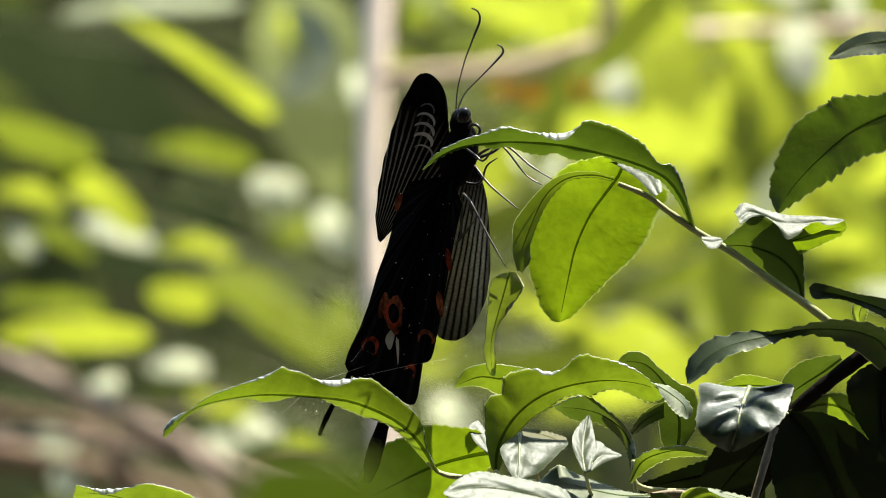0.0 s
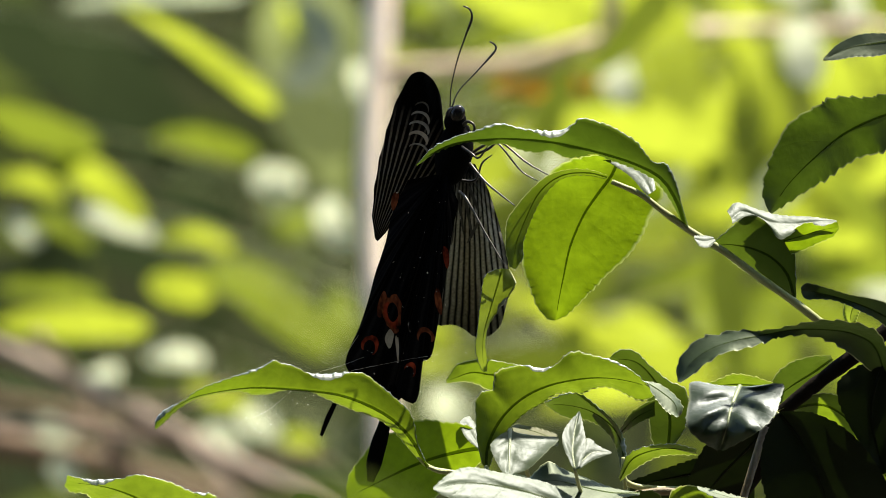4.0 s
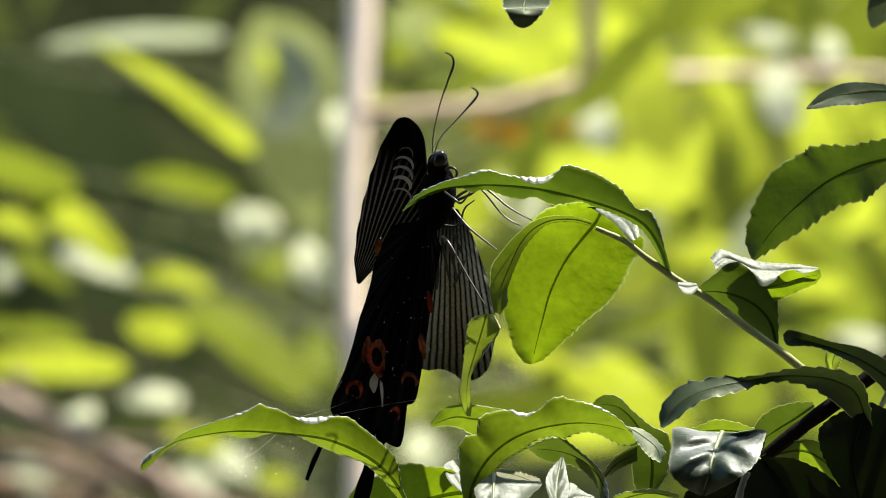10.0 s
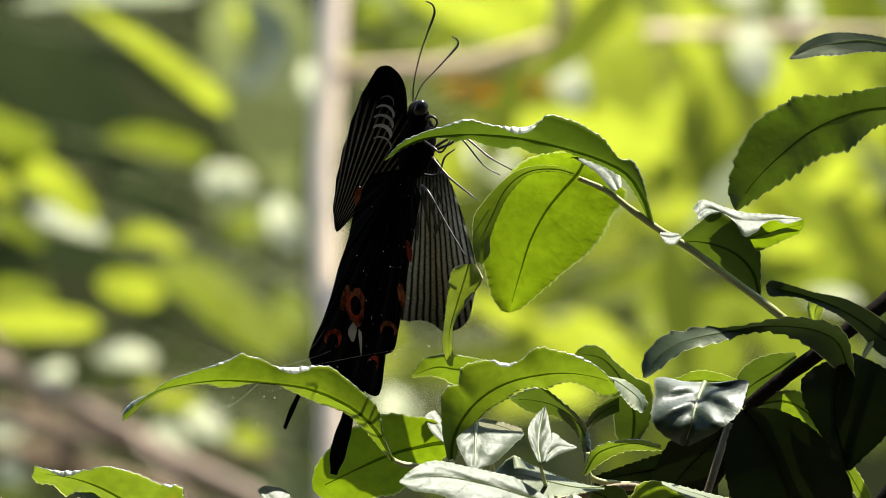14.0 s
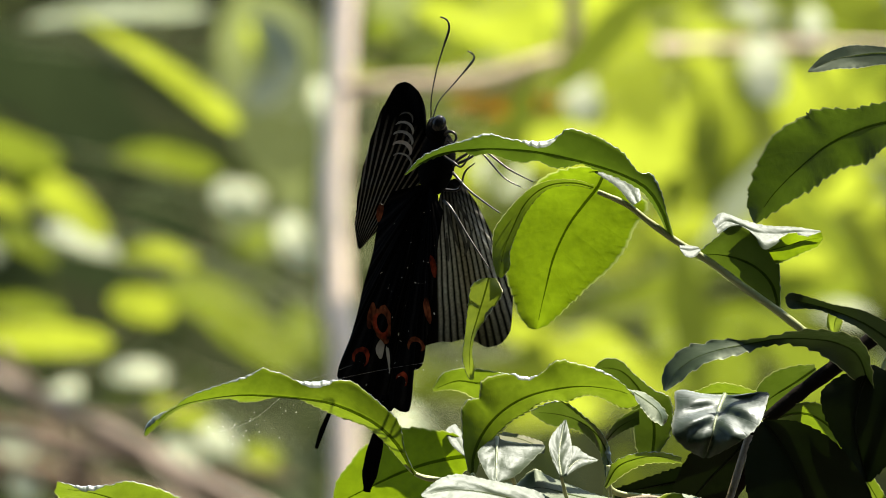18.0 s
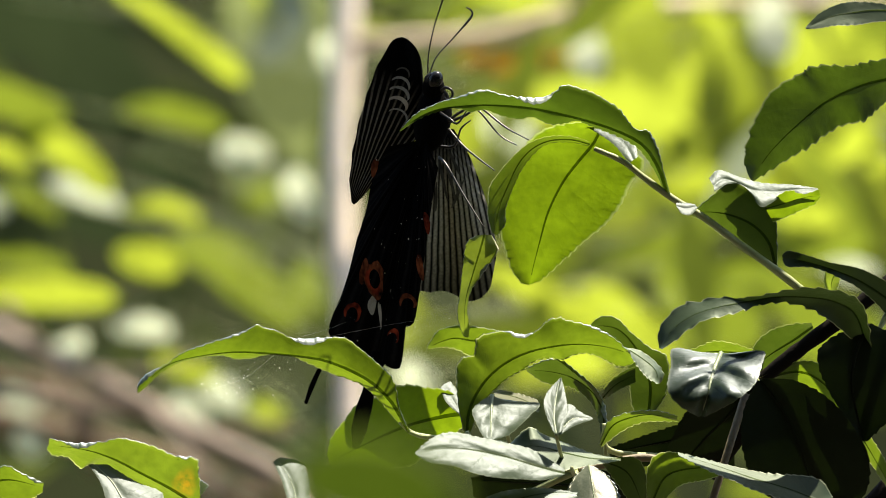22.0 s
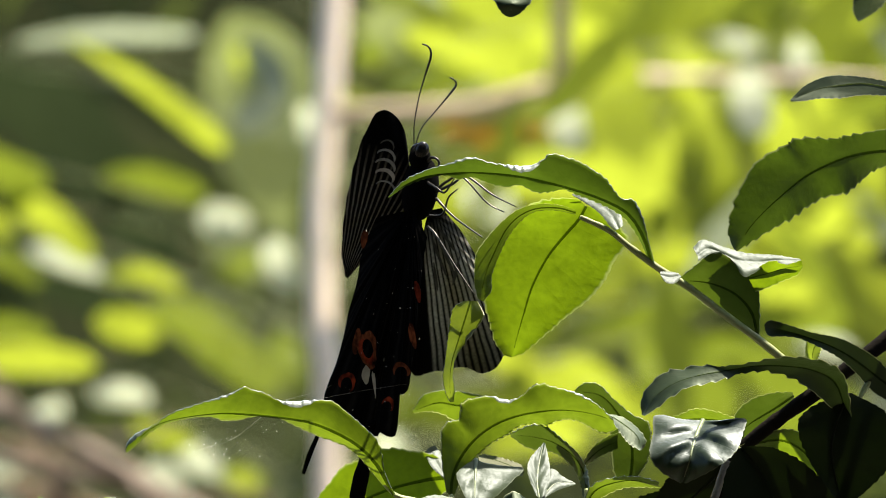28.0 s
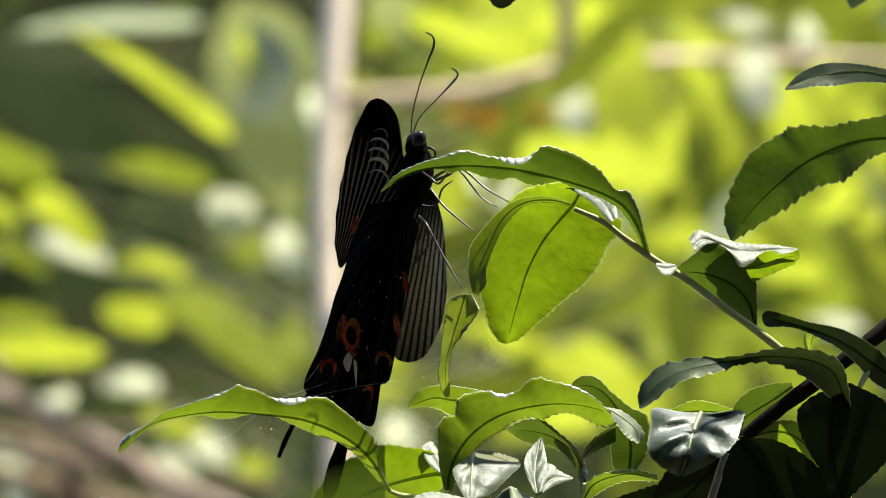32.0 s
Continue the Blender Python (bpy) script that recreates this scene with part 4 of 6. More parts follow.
    loft(shrub, [(27.6, -58.6, -50.1), (27.1, -53.6, -43.9), (27.9, -48.3, -36.9), (29, -44, -31.1)],
         [(26.4, -57.1, -48.8), (24.6, -51.8, -43.1), (25.2, -48.2, -38.2), (28.9, -44, -31)],
         [(29.4, -57.4, -48.5), (30.6, -52.1, -41.7), (30.1, -47.7, -36.1), (29.3, -44, -31.4)], material=TEA_SATIN, teeth=0.18, wave=0.6, bulge=0.9, rib_r=0.3, rib_mat=RIB_PALE, quilt=0.4, label="young folded tea leaf with a bright sheen")
    loft(shrub, [(27.9, -58.6, -49), (32.1, -54.6, -42.3), (37.3, -54.5, -40.2)],
         [(28.8, -56.6, -46.1), (30.8, -50.8, -37.9), (34.2, -52.9, -39.4), (37.4, -54.4, -40)],
         [(28.8, -58.6, -48.7), (32.4, -56.4, -44.4), (37.4, -54.8, -40.5)], material=TEA_SATIN, teeth=0.18, wave=0.6, bulge=0.9, rib_r=0.2, rib_mat=RIB_PALE, label="young tea leaf with a bright sheen")
    loft(shrub, [(3.5, -55.2, 18.2), (0.6, -50.5, 23), (-1.4, -46.9, 26.6)],
         [(2.9, -55.1, 18.2), (-0.6, -52, 20.7), (-2.6, -48.1, 24.7)],
         [(3.9, -54.9, 18.8), (2.4, -49.3, 25.1), (0.3, -46.2, 28.2)], material=TEA_SATIN, teeth=0.18, wave=0.6, bulge=0.9, rib_r=0, label="young tea leaf with a bright sheen")
    loft(shrub, [(40.1, -62.4, -6), (43.5, -57, -7), (49.5, -54.6, -8), (54.7, -54.3, -8), (60.4, -55.5, -8)],
         [(39.7, -61.9, -10), (42.1, -56, -11), (47.2, -53.6, -12), (54.7, -53, -11.5), (60.6, -54.5, -11)],
         [(40.5, -63.1, -2), (45.9, -59, -1), (51.2, -56.6, 0), (56.4, -56.2, -2), (61.1, -56.2, -4)], rib_r=0.4, rim_l=0.2)
    # shining leaves along the bottom
    loft(shrub, [(29.9, -68.6, -51.8), (22.5, -66.7, -52.8), (12.2, -63.7, -53.8), (0.4, -61.9, -56.9), (-9.2, -63.2, -63.1)],
         [(29.7, -67.5, -50.5), (26.3, -65.3, -49.3), (21.1, -62.4, -48), (14.4, -60.7, -49), (7.8, -59.3, -50.2), (0.4, -57.9, -51.9), (-4.8, -59.3, -56), (-9.2, -62.8, -62.5)],
         [(29.2, -69.2, -52.8), (24, -70.2, -56.6), (18, -69.9, -58.9), (12.1, -69.5, -61.2), (6.2, -68.3, -62.5), (0.4, -66.3, -62.6), (-5.5, -65.4, -64.2), (-8.9, -63.6, -63.5)], material=TEA_SATIN, teeth=0.18, wave=0.6, bulge=0.9, rib_r=0.4, quilt=0.5, label="tea leaf with a white shine from the sun")
    loft(shrub, [(45.2, -65.8, -20), (37.9, -65.6, -23), (30.4, -64, -26), (22.9, -62.2, -28), (15.4, -62.4, -30)],
         [(45.2, -65.6, -17), (38, -64.3, -18.2), (30.5, -61.5, -19.4), (24.8, -59.2, -20.4), (20.7, -57.4, -21.2), (15.5, -62.1, -22)],
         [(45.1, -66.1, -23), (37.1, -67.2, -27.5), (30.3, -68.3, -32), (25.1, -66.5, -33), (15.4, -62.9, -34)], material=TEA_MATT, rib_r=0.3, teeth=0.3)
    loft(shrub, [(36.6, -67.2, -30), (37.2, -70.8, -36), (38.2, -78.7, -44)],
         [(35.7, -67.3, -30), (32.3, -70.6, -34), (30.9, -75.2, -38.7), (36, -78.7, -44)],
         [(37.8, -67.3, -30), (42.1, -70.3, -34), (44.4, -75.2, -38.7), (40.2, -78.7, -44)], material=TEA_OLD, rib_mat=RIB_PALE, rib_r=0.3, rim_l=0.2, rim_r=0.25)
    loft(shrub, [(53, -78, -20), (57.5, -70.1, -18.7), (66.5, -68, -17.3), (74.4, -68.7, -16)],
         [(52, -77.1, -24), (52.2, -68.2, -24), (55.2, -64.1, -24), (62.2, -64.2, -22), (74.2, -68.1, -20)],
         [(55.8, -78.2, -14), (61.3, -73, -12.7), (67.9, -71.5, -12.7), (74.4, -69.3, -14)], rib_r=0.4)
    loft(shrub, [(100.1, -77.6, -30), (89.9, -73.5, -31), (79.4, -70.3, -32), (68.9, -66.7, -33), (60, -64, -34)],
         [(101.2, -75.5, -26), (96.8, -70.4, -26.4), (84.1, -69.2, -26.8), (75.1, -67.4, -28), (66.1, -65.1, -30), (60, -63.6, -32)],
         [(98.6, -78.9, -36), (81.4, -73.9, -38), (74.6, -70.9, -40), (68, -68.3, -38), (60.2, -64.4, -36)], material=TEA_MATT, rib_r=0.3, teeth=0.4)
    loft(shrub, [(40.6, -66.3, -12), (47.5, -69.8, -10), (51.5, -78.4, -10)],
         [(41.1, -65.6, -15), (50.4, -66.2, -14.5), (53.7, -77.5, -14)],
         [(40.6, -67.2, -8), (44, -72, -7), (48.6, -78.5, -6)], material=TEA_MID, rib_r=0.3)
    loft(shrub, [(10.7, -78.2, -61), (19.6, -74.8, -53.1), (28.5, -73.7, -48.3), (33, -74.3, -47.4)],
         [(9.2, -74.7, -57), (15.2, -73, -52.6), (24.1, -72.5, -48.5), (33.3, -73.8, -46.5)],
         [(12.1, -81, -64.1), (21, -78.3, -57.1), (30, -76.3, -51), (33.3, -74.9, -48)], material=TEA_SATIN, teeth=0.18, wave=0.6, bulge=0.9, rib_r=0.3, label="tea leaf with a white shine from the sun")
    # the long leaf that bends out under the wings
    loft(shrub, [(-10.8, -59.1, -6), (-12.6, -55.9, -8), (-15.5, -51.1, -10), (-20, -46.4, -12), (-26, -42.8, -14), (-33.4, -39.9, -16), (-40.8, -38.7, -18), (-49.7, -37.9, -20), (-57.1, -37.6, -22), (-65.9, -38.6, -24), (-73.3, -40.4, -25), (-77.7, -43.2, -26), (-82.5, -48.2, -27)],
         [(-11.4, -57.3, -8), (-13.5, -52.2, -9.2), (-14.2, -47.7, -10.3), (-15.8, -43.9, -11.5), (-18.5, -41.3, -12.7), (-21.5, -38.6, -13.8), (-24.5, -36.2, -15), (-26.7, -34.4, -16), (-28.9, -33.7, -17), (-34.1, -33.8, -18), (-38.5, -34.1, -19), (-42.2, -33.8, -20), (-44.5, -32.6, -21), (-46.4, -31.7, -22), (-48.9, -31.2, -23), (-51.1, -30.3, -24), (-54, -31.8, -25), (-57.7, -33.2, -26), (-64.4, -35.4, -27), (-68.8, -36.9, -27.2), (-71.8, -38.4, -27.3), (-75.5, -41.1, -27.5), (-79.2, -42.8, -27.7), (-82.1, -45.5, -27.8), (-82.6, -48, -28)],
         [(-12.1, -58.6, -4), (-16.3, -53.8, -5), (-20.1, -49.4, -6), (-24.5, -46.1, -7), (-30.5, -44, -8), (-36.5, -41.4, -9.2), (-42.4, -38.7, -10.5), (-45.4, -38.2, -11.8), (-49.8, -38.7, -13), (-52.8, -39.5, -14.8), (-57.2, -39.6, -16.5), (-60.1, -38.7, -18.2), (-66, -39.1, -20), (-72, -40.6, -21.5), (-76.4, -43.2, -23), (-80, -46.6, -24.5), (-82.3, -48.5, -26)], rim_l=0.26, folds_l=((0.43, 0.065, 2.1), (0.95, 0.06, 1.4), (0.67, 0.07, 0.6)), rim_r=0.1, count=38, teeth=0.4, bulge=0.5)
    leaf(shrub, [(7, -54.5, 26), (-2.1, -55.7, 26), (-14.3, -59.3, 26), (-32.5, -68.1, 26)], 12, material=TEA_YOUNG, tl=(-30, -30), tr=(20, 25))
    # the lowest shoot
    stem("twig", shrub, [(33.9, -69.7, 2), (-3.6, -85.6, 6), (-45.7, -87.1, 6), (-62.9, -78.7, 2)], (1.0, 0.9, 0.8, 0.6), GREEN_STEM)
    stem("twig", shrub, [(-45.7, -87.1, 6), (-63, -88.6, 6), (-80.3, -85.6, 6)], (0.8, 0.7, 0.6), GREEN_STEM)
    loft(shrub, [(-66.9, -79.2, 0), (-74.7, -74.3, -2.4), (-82.2, -70.3, -4.4), (-89.7, -66.4, -5.6), (-97.2, -64, -5.6), (-106.9, -62.8, -5)],
         [(-71.9, -79.5, 5), (-79.5, -75.9, 4.6), (-87, -73.6, 4.1), (-94.9, -68.3, 3.4), (-98.7, -69.2, 2.6), (-102, -66.3, 1.3), (-105.7, -65.7, -0.9), (-107.6, -63.9, -3)],
         [(-66.2, -78.1, -4), (-66.7, -70.5, -5.5), (-67.4, -66.3, -7), (-73.1, -65.4, -8.2), (-79.1, -62.8, -9), (-87.3, -60.8, -9.8), (-92.6, -61.8, -9.5), (-100.1, -62.1, -8.8), (-106.5, -60.9, -8)], material=TEA_SPOT, rim_r=0.2, folds_r=((0.84, 0.10, 1.7), (0.30, 0.05, 0.8)), label="green tea leaf with an orange blight spot")
    loft(shrub, [(-85.4, -79.1, -20.6), (-89.4, -72.7, -14), (-94.4, -67.8, -9.6)],
         [(-90.3, -79.1, -22.4), (-92.6, -72.7, -15.2), (-96.1, -67.8, -10.3)],
         [(-75.9, -77.5, -14.8), (-76.8, -74.9, -11.9), (-83.5, -72.2, -11.1), (-91.1, -67.8, -8.4)], material=TEA_SATIN, teeth=0.18, wave=0.6, bulge=0.9, rib_mat=RIB_PALE, rib_r=0.4, label="young tea leaf with a bright sheen")
    loft(shrub, [(-70.5, -75.8, 8), (-67.4, -75.2, 8), (-64.7, -74, 8)],
         [(-70.3, -74.1, 12), (-67.6, -72.3, 13), (-64.6, -73.7, 9)],
         [(-70.1, -77.5, 5), (-67.1, -76.9, 5.5), (-64.5, -74.2, 6)], rib_r=0.2, rim_l=0.4)
    loft(shrub, [(-39.5, -79.7, -41.7), (-41.9, -71.5, -32), (-45.7, -65.7, -26.1)],
         [(-41.9, -79.7, -42.6), (-44.1, -72, -33.6), (-46.7, -66.5, -27.6)],
         [(-36.9, -79.8, -40.7), (-37.3, -71.2, -29.9), (-39.3, -66.6, -24.8), (-44.8, -65.3, -25.2)], material=TEA_SATIN, teeth=0.18, wave=0.6, bulge=0.9, rib_mat=RIB_PALE, rib_r=0.3, label="young tea leaf with a bright sheen")
    loft(shrub, [(-130.8, -79.3, 4), (-120.1, -72.4, 0), (-108.6, -74.1, 0)],
         [(-130.5, -77.6, -2), (-119.9, -68.6, -4.7), (-113.8, -70.4, -5), (-108.2, -73.1, -3)],
         [(-131, -81, 8), (-120.4, -78.3, 6.7), (-113.5, -78.2, 4.7), (-108.8, -75.7, 2)], rim_l=0.3, folds_l=((0.9, 0.12, 0.9),))
    for a, b in (((-66.9, -79.2, 0), (-63, -88, 6)), ((-85.8, -79.5, -10), (-80.3, -85.6, 6)), ((-39.4, -79.6, -46), (-45.7, -87.1, 6)), ((-130.8, -79.3, 4), (-80.3, -85.6, 6))):
        stem("leaf_stalk", shrub, [a, ((a[0] + b[0]) / 2, (a[1] + b[1]) / 2 - 1, (a[2] + b[2]) / 2), b], (0.5, 0.6, 0.7), GREEN_STEM, 6)
    # short leaf stalks
    for a, b, c in (((10.8, -48.7, -30), (14, -56, -16), (17.4, -66, 4)), ((27.6, -58.7, -46), (30, -66, -24), (33.9, -69.7, 2)), ((71.5, -37.5, -26), (78, -42, -8), (83.8, -46.6, 12)),
                    ((5, -59.4, 2), (6, -64, 4), (8, -66, 4)), ((41.4, -61.4, 0), (42, -66, 3), (43, -68, 6)), ((-10.8, -59.1, -6), (-8, -60.2, -5), (-5.8, -60.5, -5)),
                    ((100.1, -77.6, -30), (98, -84, -10), (92, -96, 20)), ((10.7, -78.2, -60), (16, -80, -30), (17.4, -76, 4)), ((31.9, -67.5, -40), (33, -70, -20), (33.9, -69.7, 2)), ((87.2, -15, 3), (88, -16, 2), (89.4, -17.4, 0))):
        stem("leaf_stalk", shrub, [a, b, c], (0.5, 0.6, 0.7), GREEN_STEM, 6)
    return hanging


HANGING_LEAF = build_shrub()


def build_near_shoot():
    """A shoot close to the lens, far out of focus."""
    shoot = thing("near_shoot", (-0.014, -1.3, 0.0), "soft green shoot close in front of the shrub", "plant")
    stem("stalk", shoot, [(-14, -1300, -1300), (-13, -700, -1300), (-10, -150, -1300), (-5.3, -36.3, -1300)], (4, 3, 1.5, 0.7), GREEN_STEM)
    leaf(shoot, [(-5.3, -36.3, -1300), (-13.5, -32.1, -1300), (-24.8, -30.3, -1302)], 6.6, tl=-35, tr=35, teeth=0, material=TEA_MID, shape=(0.4, 0.4))
    return shoot


NEAR_SHOOT = build_near_shoot()


# ---- the butterfly ----
def wing(name, parent, root, edge, material, rays, rows=14, label="", vein=0.07, depth=0.0, fan=None):
    """A wing as a fan from its root to a smooth scalloped edge, with raised veins as parts."""
    steps = 64
    rim = spline([at(p) for p in edge], steps)
    o = at(root)
    fan_at = at(fan[0]) if fan else o
    bm = bmesh.new()
    uv = bm.loops.layers.uv.new("uv")
    cen = bm.verts.new(o)
    co = {cen: (0.5, 0)}
    grid = []
    for i, e in enumerate(rim):
        a = i / steps
        wavy = 1 - 0.018 * abs(math.sin(math.pi * a * rays))
        line = []
        for j in range(1, rows + 1):
            r = j / rows
            p = o + (e - o) * r * (1 if j < rows else wavy)
            p.y += depth / 1000 * math.sin(math.pi * r) * math.sin(math.pi * a) + 0.00025 * math.sin(math.pi * a * rays * 2) * r
            v = bm.verts.new(p)
            co[v] = (a, r) if fan is None else ((math.degrees(math.atan2(p.z - fan_at.z, p.x - fan_at.x)) - fan[1]) / (fan[2] - fan[1]), Vector((p.x - fan_at.x, p.z - fan_at.z)).length / fan[3])
            line.append(v)
        grid.append(line)
    for a, b in zip(grid, grid[1:]):
        bm.faces.new((cen, a[0], b[0]))
        for j in range(rows - 1):
            bm.faces.new((a[j], a[j + 1], b[j + 1], b[j]))
    for f in bm.faces:
        for loop in f.loops:
            loop[uv].uv = co[loop.vert]
    ob = part(name, bm, material, parent, label, origin=o)
    for i in range(rays + 1 if fan is None else 0):
        e = rim[min(steps, round(i * steps / rays))]
        pts = []
        for r in (0.12, 0.4, 0.7, 0.97):
            p = o + (e - o) * r
            a = i / rays
            p.y += depth / 1000 * math.sin(math.pi * r) * math.sin(math.pi * a) - 0.0001
            pts.append(p)
        part("vein", tube(pts, [vein * 2 / 1000, vein / 1000], 5, 8), VELVET, ob)
    return ob


def patch(name, parent, place, rx, rz, turn, material, inner=0.0, arc=360, start=0, label="", rough=0.12):
    """A patch of coloured scales lying on a wing: a disc, a ring or a crescent."""
    bm = bmesh.new()
    n = 28
    o = at(place)
    ca, sa = math.cos(radians(turn)), math.sin(radians(turn))
    inn, out = [], []
    rnd = random.Random(int(abs(place[0] * 31)))
    for i in range(n + 1):
        a = radians(start + arc * i / n)
        taper = 1 if arc >= 360 else inner + (1 - inner) * math.sin(math.pi * i / n) ** 0.5
        jit = 1 + rough * (math.sin(3 * a + place[0]) * 0.6 + (rnd.random() - 0.5) * 0.5)
        for k, lst in ((inner, inn), (taper * jit, out)):
            x, z = rx * k * math.cos(a) / 1000, rz * k * math.sin(a) / 1000
            lst.append(bm.verts.new(o + Vector((x * ca - z * sa, 0, x * sa + z * ca))))
    for i in range(n):
        bm.faces.new((inn[i], inn[i + 1], out[i + 1], out[i]))
    bmesh.ops.remove_doubles(bm, verts=bm.verts, dist=1e-6)
    return part(name, bm, material, parent, label)


def ball(place, rx, ry, rz, tilt=0, seg=20):
    bm = bmesh.new()
    bmesh.ops.create_uvsphere(bm, u_segments=seg, v_segments=seg // 2 + 2, radius=1)
    bmesh.ops.transform(bm, matrix=Matrix.Translation(at(place)) @ pose(0, 0, 0, 0, tilt, 0) @ Matrix.Diagonal((rx / 1000, ry / 1000, rz / 1000, 1)), verts=bm.verts)
    return bm


FLECKS = (-11.9, -11.9, 5)
P_CELL = (-13.9, 27.6, 14.5)


def build_butterfly():
    fly = thing("butterfly", at((-2.1, 22.9, 20)), "black swallowtail butterfly with red-ringed hindwings clinging to a leaf", "butterfly")
    body = part("thorax", ball((-3.3, 24, 18), 5.0, 5.0, 9.0, 12), VELVET, fly)
    part("abdomen", ball((-8.5, 4.7, 20), 4.2, 4.4, 16, 12), VELVET, fly)
    head = part("head", ball((-3, 32.5, 16), 3.0, 3.0, 3.4, 10), VELVET, fly)
    part("eye", ball((-2.4, 34.6, 13.5), 2.0, 1.8, 2.4, 25), EYE, head, "shiny black compound eye")
    part("eye", ball((-3.6, 34.3, 18.5), 2.0, 1.8, 2.4, 25), EYE, head, "shiny black compound eye")
    for pts in ([(-4.4, 36.4, 16), (-4.1, 41.7, 15), (-2.4, 49.2, 13), (-0.2, 55.6, 11), (1.4, 60.1, 10), (0.8, 62.5, 10), (-0.9, 63.3, 10)],
                [(-3.9, 36.4, 17), (-2.1, 40.7, 18), (2, 45.2, 20), (6.2, 49.8, 21), (7.9, 52.1, 22), (7.4, 53.5, 22), (6.2, 54.1, 22)]):
        part("antenna", tube([at(p) for p in pts], [0.0002, 0.00017, 0.00017, 0.0002, 0.00034, 0.00022], 6, 30), CHITIN, fly)
    part("proboscis", tube([at(p) for p in [(-0.9, 31.5, 14), (0.3, 32.4, 13), (1.8, 31.8, 12), (2.1, 30.3, 12), (0.9, 29.1, 12), (-0.3, 29.9, 12)]], [0.0005, 0.00035, 0.0002], 6, 24), CHITIN, fly)
    for mat_, pts in ((CHITIN, [(0.9, 23.5, 14), (4.2, 25.7, 8), (8.1, 26.7, 2), (14.4, 19.3, -2), (18.9, 16.5, -4)]),
                      (CHITIN, [(0.2, 22.8, 16), (5.7, 25, 12), (9.2, 26.8, 6), (15.9, 21.5, 2), (22.2, 17.8, -2)]),
                      (CHITIN_GREY, [(0.9, 21.3, 16), (4.7, 16.7, 12), (8.1, 13.7, 8), (12.9, 9.9, 2)]),
                      (CHITIN_GREY, [(-1.8, 13.7, 10), (0.2, 11.4, 6), (4.7, 3.2, 2), (9.9, -5.5, -3)]),
                      (CHITIN, [(-1.4, 25.8, 14), (1.2, 24, 10), (3.3, 22.7, 8), (6, 26.3, 4)]),
                      (CHITIN, [(-2.1, 16.8, 22), (2.4, 16.8, 20), (4.2, 21.3, 14), (6.9, 23.5, 10)])):
        part("leg", tube([at(p) for p in pts], [0.00045, 0.00034, 0.00028, 0.00016], 6, 18), mat_, fly)
    # wings
    left = wing("forewing", fly, (-5.2, 21.4, 24), [(-6.1, 27.1, 23), (-6.5, 34.2, 22), (-7.7, 41.3, 20), (-11.8, 46.1, 18), (-15.7, 44.5, 18), (-19.5, 37.1, 20), (-22.3, 28, 24), (-24.5, 17.6, 28), (-25.4, 7.8, 32), (-24.5, 0.2, 34), (-21.9, 2.4, 34), (-19.6, 7.8, 32)], FOREWING, 10, depth=-2, fan=((-26.6, -5.9, 20), 36, 92, 0.045),
         label="black forewing with grey scale streaks")
    right = wing("forewing", fly, (-1.4, 21.4, 26), [(2.4, 21.4, 28), (6.7, 13.8, 32), (11, 1.7, 38), (13.4, -9, 42), (12.8, -18.2, 44), (9.8, -24.9, 45), (5.8, -25.9, 45), (1.7, -24, 44), (-2.9, -22.8, 42), (-7, -23, 39), (-14.3, -21.9, 36), (-14.3, -12, 32), (-9, 3.2, 28)], FOREWING_BRIGHT, 11, depth=-2, fan=((-0.3, 51.8, 30), -96.5, -77, 0.09),
                 label="black forewing with grey scale streaks")
    hl = wing("hindwing", fly, (-6.9, 18.3, 14), [(-15.7, 16.8, 16), (-19.5, 9.2, 18), (-21.8, 0.2, 18), (-25.1, -10.4, 19), (-28.1, -21, 20), (-32.4, -31.4, 22), (-30.9, -36.5, 21), (-27.2, -39.8, 20), (-23.0, -42.2, 19), (-17.6, -43.0, 17), (-17.5, -30, 15), (-17.5, -22.5, 13), (-15.7, -11.9, 11)], HINDWING, 8, depth=-2,
              label="black hindwing with red crescents and a worn edge")
    hr = wing("hindwing", fly, (-5.4, 18.2, 12), [(-16.9, -14.9, 10), (-18.1, -22.5, 11), (-17.5, -30, 12), (-19.5, -39.6, 13), (-17.4, -42.8, 12), (-14.4, -43.4, 11), (-12.7, -40.8, 10), (-12, -32.2, 9), (-10.2, -31.8, 8), (-9, -30, 8), (-7.8, -23.2, 8), (-6, -11.9, 8), (-4.1, 0.2, 9), (-2.1, 10.7, 11)], HINDWING, 8, depth=-2,
              label="black hindwing with red crescents")
    part("tail", tail([(-30.1, -33.2, 21), (-33.6, -40, 20), (-36.9, -46.7, 19), (-38.9, -51.9, 18)], (0.9, 0.6, 0.6, 0.75, 0.5)), VELVET, hl)
    part("tail", tail([(-19.5, -38.3, 13), (-21.7, -48.1, 12), (-24, -56.4, 11), (-25.6, -64, 10)], (1.3, 1.4, 1.7, 2.2, 2.2, 1.0)), VELVET, hr)
    # pale arcs in the cell of the forewing
    for dx, dz, wide, tall, thick, m in ((1.0, 6.9, 2.6, 3.6, 0.83, DIM_SCALES), (0.6, 4.0, 3.6, 3.9, 0.79, GREY_SCALES), (0.3, 1.3, 4.0, 4.0, 0.77, GREY_SCALES), (0.1, -1.4, 4.0, 4.0, 0.72, WHITE_SCALES), (0.3, -4.4, 3.6, 3.6, 0.84, GREY_SCALES)):
        patch("cell_streak", left, (P_CELL[0] + dx, P_CELL[1] + dz, P_CELL[2]), wide, tall, -30, m, thick, 128, 28, rough=0.05)
